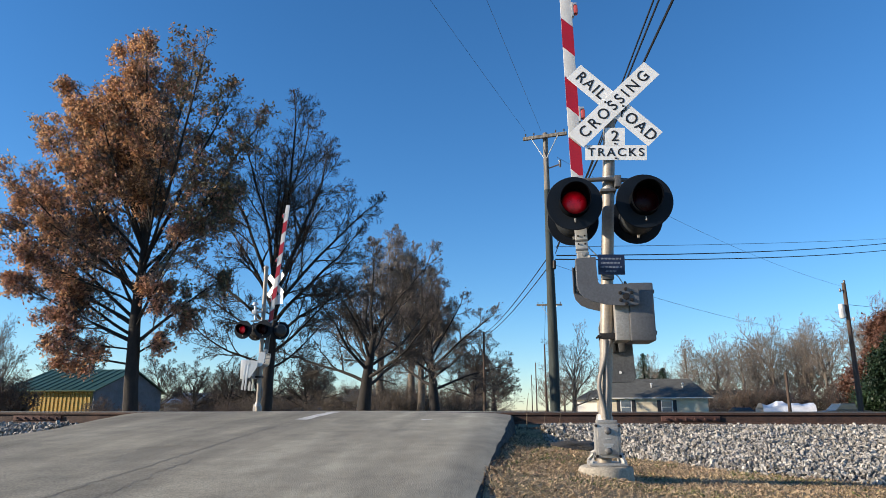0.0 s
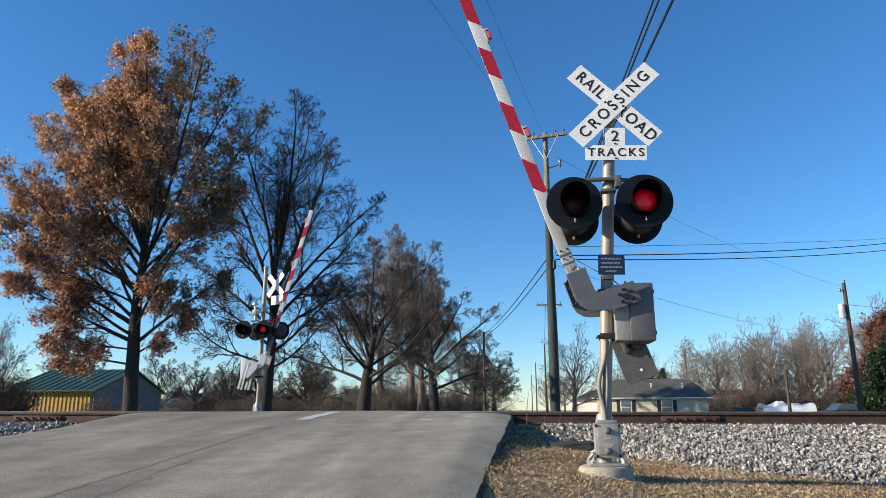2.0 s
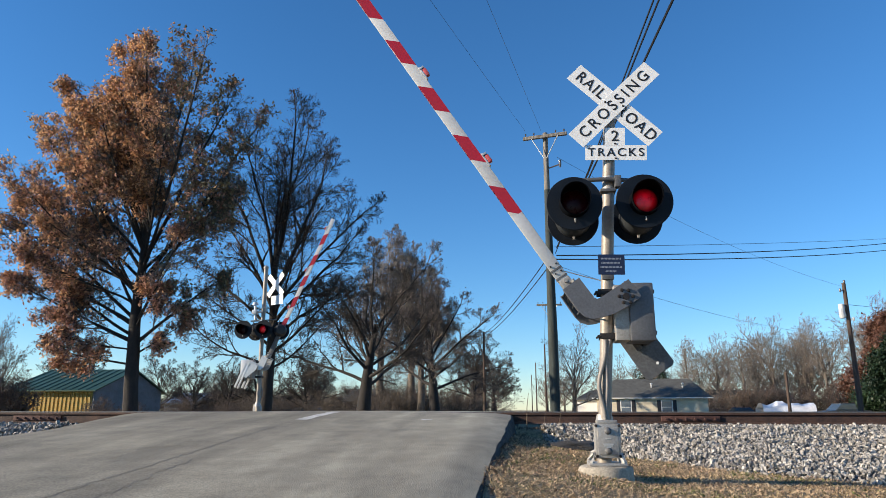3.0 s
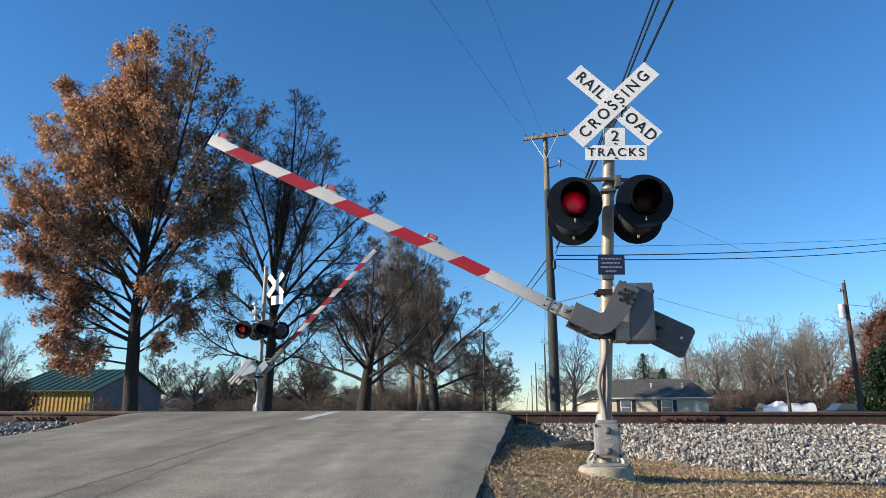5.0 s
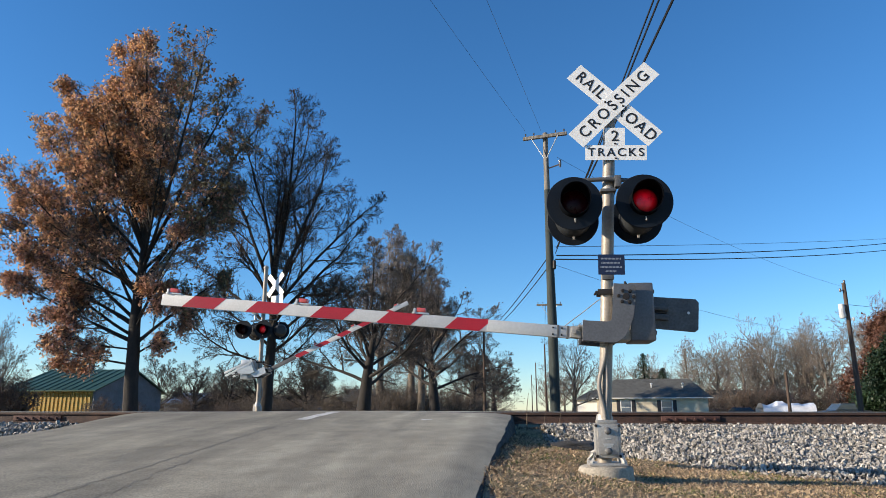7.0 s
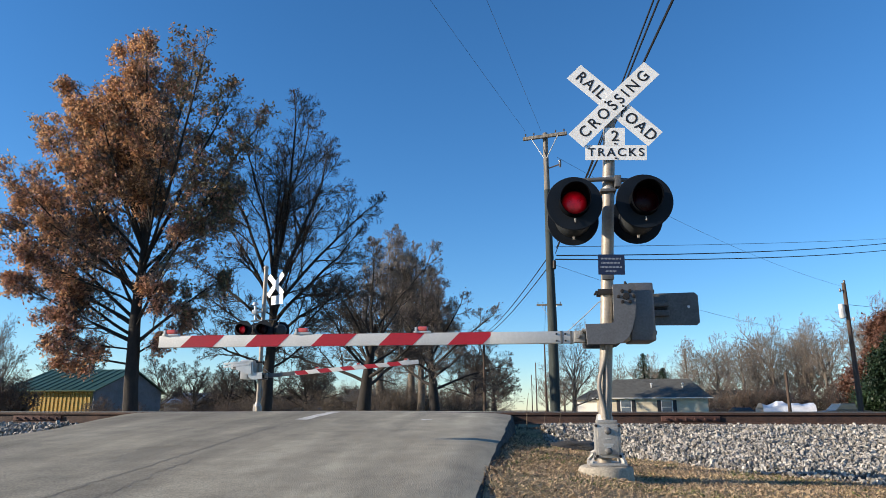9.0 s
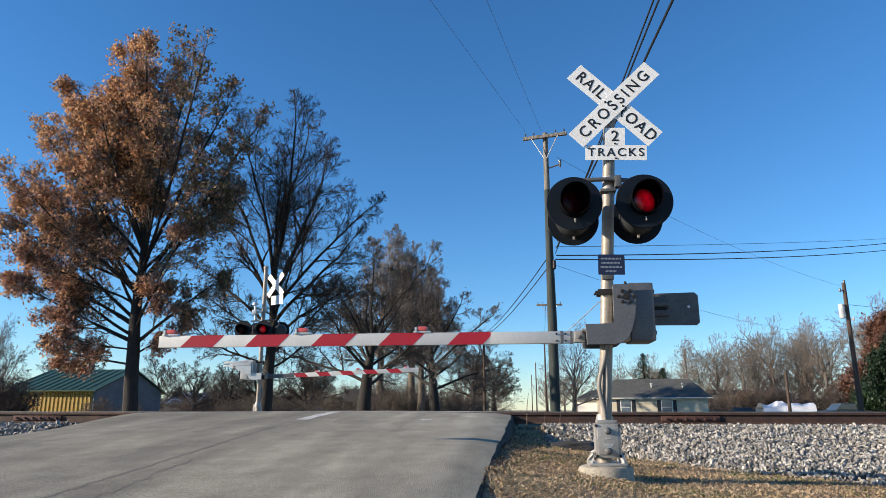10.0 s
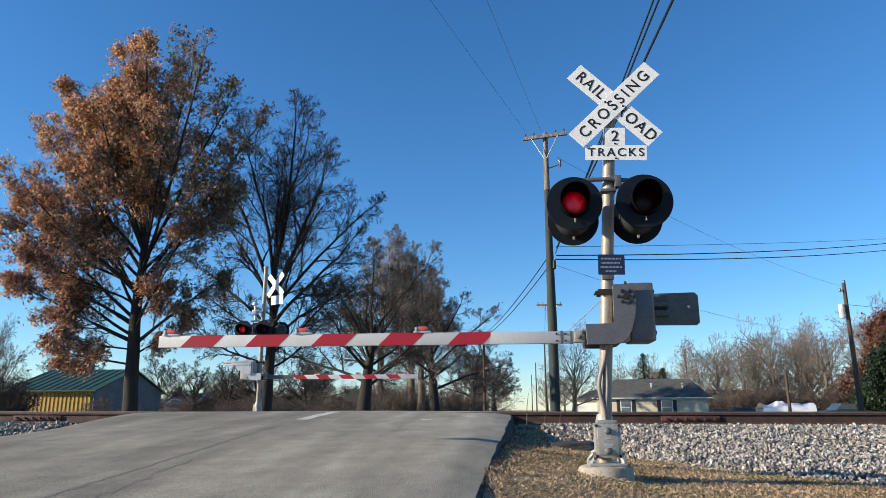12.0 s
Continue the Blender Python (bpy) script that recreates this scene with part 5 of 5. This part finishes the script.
def vehicle(x, y, rz, paint, label, tall):
    ob = thing("parked_truck" if tall else "parked_car", x, y, -0.5, label, "vehicle", rz=rz)
    roofz, belt = (1.75, 1.15) if tall else (1.4, 0.9)
    bm = B()
    prism(bm, [(-2.4, 0.4), (2.4, 0.4), (2.45, 0.75), (2.3, belt - 0.12), (0.9, belt), (-2.4, belt), (-2.45, 0.6)], -0.9, 0.9, 0.05)
    part("body", bm, paint, ob)
    bm = B()
    prism(bm, [(1.0, belt), (0.35, roofz), (-1.0 if tall else -1.5, roofz), (-1.2 if tall else -2.1, belt)], -0.78, 0.78, 0.06)
    cab = part("cab", bm, CARGLASS, ob, "dark glazed cab")
    bm = B()
    box(bm, -1.0 if tall else -1.5, 0.4, -0.76, 0.76, roofz - 0.03, roofz + 0.04, 0.02)
    part("roof", bm, paint, cab)
    for sx in (-1.5, 1.5):
        for sy in (-0.85, 0.85):
            bm = B()
            lathe(bm, [(0, 0.11), (0.2, 0.11), (0.34, 0.1), (0.37, 0.06), (0.37, -0.06), (0.34, -0.1), (0, -0.1)], 20, pose(sx, sy, 0.37, 90, 0, 0))
            part("wheel", bm, TYRE, ob)
    for sy in (-0.6, 0.6):
        bm = B()
        box(bm, 2.38, 2.47, sy - 0.2, sy + 0.2, 0.62, 0.8, 0.01)
        part("headlight", bm, SIGNBACK, ob)
    return ob


vehicle(29.9, 69, 190, CARGREY, "dark grey pickup truck parked off the road", True)
vehicle(24.2, 82, 170, CARBLUE, "dark blue car parked beside the house", False)
vehicle(-20.5, 64, 175, CARGREY, "dark car parked by the far sheds", False)


# ---- small growth on the ground ----
def blades(name, seed, count, region, size, material, label, lie=0.5):
    rr = random.Random(seed)
    v, f = [], []
    x0, x1, y0, y1, keep = region
    for k in range(count):
        x, y = rr.uniform(x0, x1), rr.uniform(y0, y1)
        if not keep(x, y, rr):
            continue
        q = Vector((x, y, ground_z(x, y) - 0.005))
        d = Vector((rr.gauss(0, lie), rr.gauss(0, lie), 1)).normalized()
        s = size * rr.uniform(0.5, 1.5)
        u, w = basis(d)
        a = rr.uniform(0, 6.28)
        side = (u * math.cos(a) + w * math.sin(a)) * s * 0.05
        b = len(v)
        tip = q + d * s + Vector((rr.gauss(0, 0.25), rr.gauss(0, 0.25), -0.15)) * s
        v += [tuple(q - side), tuple(q + side), tuple(q + d * s * 0.55 + side * 0.7), tuple(tip)]
        f += [(b, b + 1, b + 2), (b, b + 2, b + 3)]
    return tagged(new(name, raw(name, v, f, material)), label, "grass", kind="stuff")


def on_verge(x, y, rr):
    return x > road_right(y) + 0.12 and y < toe(x) + rr.uniform(-0.3, 0.35) and math.hypot(x - 0.836, y - 7.2) > 0.27


def patchy(x, y, rr):
    return on_verge(x, y, rr) and noise.noise((x * 1.3, y * 1.3, 4)) > rr.uniform(-0.1, 0.3)


def edge_strip(x, y, rr):
    return road_right(y) - 0.02 < x < road_right(y) + lerp(y, (5, 8, 9, 11), (0.2, 0.25, 0.6, 0.9)) * rr.random() + 0.04 and y < 11.4


blades("dry_grass", 5, 150000, (-0.5, 6.6, 4.8, 10.6, on_verge), 0.036, STRAW, "short dry tan grass on the verge", 1.3)
blades("green_grass", 6, 30000, (-0.3, 7.0, 4.8, 9.6, patchy), 0.035, GREENGRASS, "patches of short green grass on the verge", 0.7)
blades("dead_weeds", 7, 9000, (-0.7, 1.0, 4.6, 11.4, edge_strip), 0.05, WEED, "dark dead weeds along the asphalt edge", 0.7)

rr = random.Random(9)
spots = []
while len(spots) < 20000:
    x, y = rr.uniform(-0.6, 7.5), rr.uniform(4.6, 11.4)
    if x > road_right(y) + 0.05 and (y < toe(x) or rr.random() < 0.05 or (x < 1.2 and rr.random() < 0.6)):
        spots.append(Vector((x, y, max(ground_z(x, y), bed_z(x, y) if y > toe(x) and x > 0.35 else -9) + 0.012)))
tagged(new("fallen_leaves", leaf_mesh("fallen_leaves", rr, spots, 0.023, FALLEN, 0.0)), "pale fallen leaves scattered on the verge", "leaves", kind="stuff")

# thin weed stalks at the crossing's corner
for x, y, h in ((0.35, 10.7, 0.45), (0.1, 10.9, 0.55), (0.62, 11.2, 0.3)):
    bm = B()
    tube(bm, [(x, y, ground_z(x, y) - 0.02), (x + 0.01, y, ground_z(x, y) + h * 0.6), (x + 0.04, y, ground_z(x, y) + h)], [0.008, 0.006, 0.003], 5)
    solo("weed_stalk", bm, WEED, "thin dry weed stalk at the asphalt edge", "weed", "weed stalks")

bm = B()
bmesh.ops.create_icosphere(bm, subdivisions=4, radius=1)
for v in bm.verts:
    k = 1 + 0.25 * noise.noise(v.co * 1.6) + 0.08 * noise.noise(v.co * 6)
    v.co = Vector((0.72 + v.co.x * 0.42 * k, 9.95 + v.co.y * 0.3 * k, ground_z(0.72, 9.95) + 0.02 + max(v.co.z, -0.4) * 0.09 * k))
solo("asphalt_lump", bm, ROADEDGE, "low grey lump of old paving in the verge", "rubble")

# ---- ballast stones ----
def stone_shape(seed):
    rr = random.Random(seed)
    bm = B()
    bmesh.ops.create_cube(bm, size=1.3)
    bmesh.ops.triangulate(bm, faces=bm.faces)
    sx, sy, sz = rr.uniform(0.95, 1.5), rr.uniform(0.55, 0.85), rr.uniform(0.35, 0.6)
    for v in bm.verts:
        v.co = Vector((v.co.x * sx, v.co.y * sy, v.co.z * sz)) * rr.uniform(0.65, 1.35)
    return bm


forms = []
for k in range(8):
    bm = stone_shape(k)
    bm.verts.ensure_lookup_table()
    forms.append((np.array([v.co[:] for v in bm.verts]), [tuple(v.index for v in f.verts) for f in bm.faces]))
    bm.free()


def stones(name, seed, count, x0, x1, deep, material, size=0.03):
    rr = random.Random(seed)
    vs, fs, base = [], [], 0
    for k in range(count):
        x = rr.uniform(x0, x1)
        y = toe(x) - 0.15 + rr.random() ** 0.9 * (10.9 + deep - toe(x))
        if y < toe(x) + 0.25 and rr.random() < 0.5:
            continue
        if road_left(y) - 0.2 < x < road_right(y) + 0.32:
            continue
        p, f = forms[k % 8]
        s = size * rr.uniform(0.5, 1.7)
        e = np.array(Euler((rr.uniform(0, 6), rr.uniform(0, 6), rr.uniform(0, 6))).to_matrix())
        z = max(bed_z(x, y), ground_z(x, y)) + rr.uniform(-0.35, 0.9) * s
        vs.append((p * s) @ e.T + np.array((x, y, z)))
        fs += [tuple(i + base for i in q) for q in f]
        base += len(p)
    return new(name, raw(name, [tuple(q) for q in np.concatenate(vs)], fs, material))


for ob, bed in ((stones("loose_ballast", 1, 33000, 0.35, 7.4, 0.6, STONE, 0.0215), bed_r), (stones("loose_ballast", 2, 7000, 7.4, 22, 0.3, STONE, 0.034), bed_r), (stones("loose_ballast", 3, 6500, -16, -7.6, 0.6, STONE, 0.028), bed_l)):
    ob.parent = bed
    tagged(ob, "crushed grey ballast stones", kind="stuff")
stone_meshes = [put("stone", stone_shape(k), STONE) for k in range(8)]
rng = random.Random(12)
made = 0
while made < 290:
    x = rng.uniform(1.5, 6.0)
    y = rng.uniform(toe(x) + 0.05, toe(x) + 1.3)
    ob = new("stone", stone_meshes[made % 8])
    ob.parent = bed_r
    s = 0.026 * rng.uniform(0.8, 1.4)
    ob.matrix_basis = pose(x, y, bed_z(x, y) + 0.015, rng.uniform(0, 360), rng.uniform(0, 360), rng.uniform(0, 360)) @ Matrix.Diagonal((s, s, s, 1))
    made += 1


# ---- movement ----
def flash(lens, times, lit):
    """The lens turns from its glowing to its dark side and back at the given times."""
    rows, a = [(0, pose(0, 0, 0, 90, 0, 0 if lit else 180))], 0 if lit else 180
    for t in times:
        for k in range(4):
            rows.append((t - 0.05 + k / 30, pose(0, 0, 0, 90, 0, 0) @ pose(0, 0, 0, 0, a + 60 * k, 0)))
        a = (a + 180) % 360
    rows[0] = (0, pose(0, 0, 0, 90, 0, 0) @ pose(0, 0, 0, 0, 0 if lit else 180, 0))
    rows.append((12, pose(0, 0, 0, 90, 0, 0) @ pose(0, 0, 0, 0, a, 0)))
    walk(lens, rows)


def motions():
    px, pz = 0.281, 1.779
    near = [(0, 89), (0.55, 89), (0.8, 88.2), (1.0, 86.4), (1.5, 79.7), (2, 71.5), (2.5, 64.4), (3, 57.1), (3.2, 54), (4.8, 30.6), (5, 27.6), (5.5, 20.0), (6, 12.4), (6.3, 8.3), (6.5, 6.6), (7, 5.4), (7.2, 4.3), (8, 1.0), (8.6, 0.1), (9, 0), (12, 0)]
    far = [(0, 84.5), (0.9, 84.4), (1.5, 79.1), (2, 75.5), (2.5, 71.1), (3, 66.7), (5, 47.3), (5.5, 42.7), (6, 37.4), (6.5, 31.5), (7, 25.1), (8.8, 5.7), (9, 4.8), (9.5, 3.9), (10, 2.2), (10.5, 0.8), (11.2, 0), (12, 0)]
    walk(near_gate, [(t, pose(px, 0, pz, 0, a, 0)) for t, a in near])
    walk(far_gate, [(t, pose(px, 0, pz, 0, a, 0)) for t, a in far])
    times = [0.2, 0.9, 1.6, 2.22, 2.9, 3.57, 4.25, 4.9, 5.6, 6.27, 6.93, 7.6, 8.3, 8.93, 9.63, 10.3, 10.94, 11.65]
    for k, lens in enumerate(near_lenses):
        flash(lens, times, k in (0, 3))
    for k, lens in enumerate(far_lenses):
        flash(lens, times, k in (0, 3))


motions()
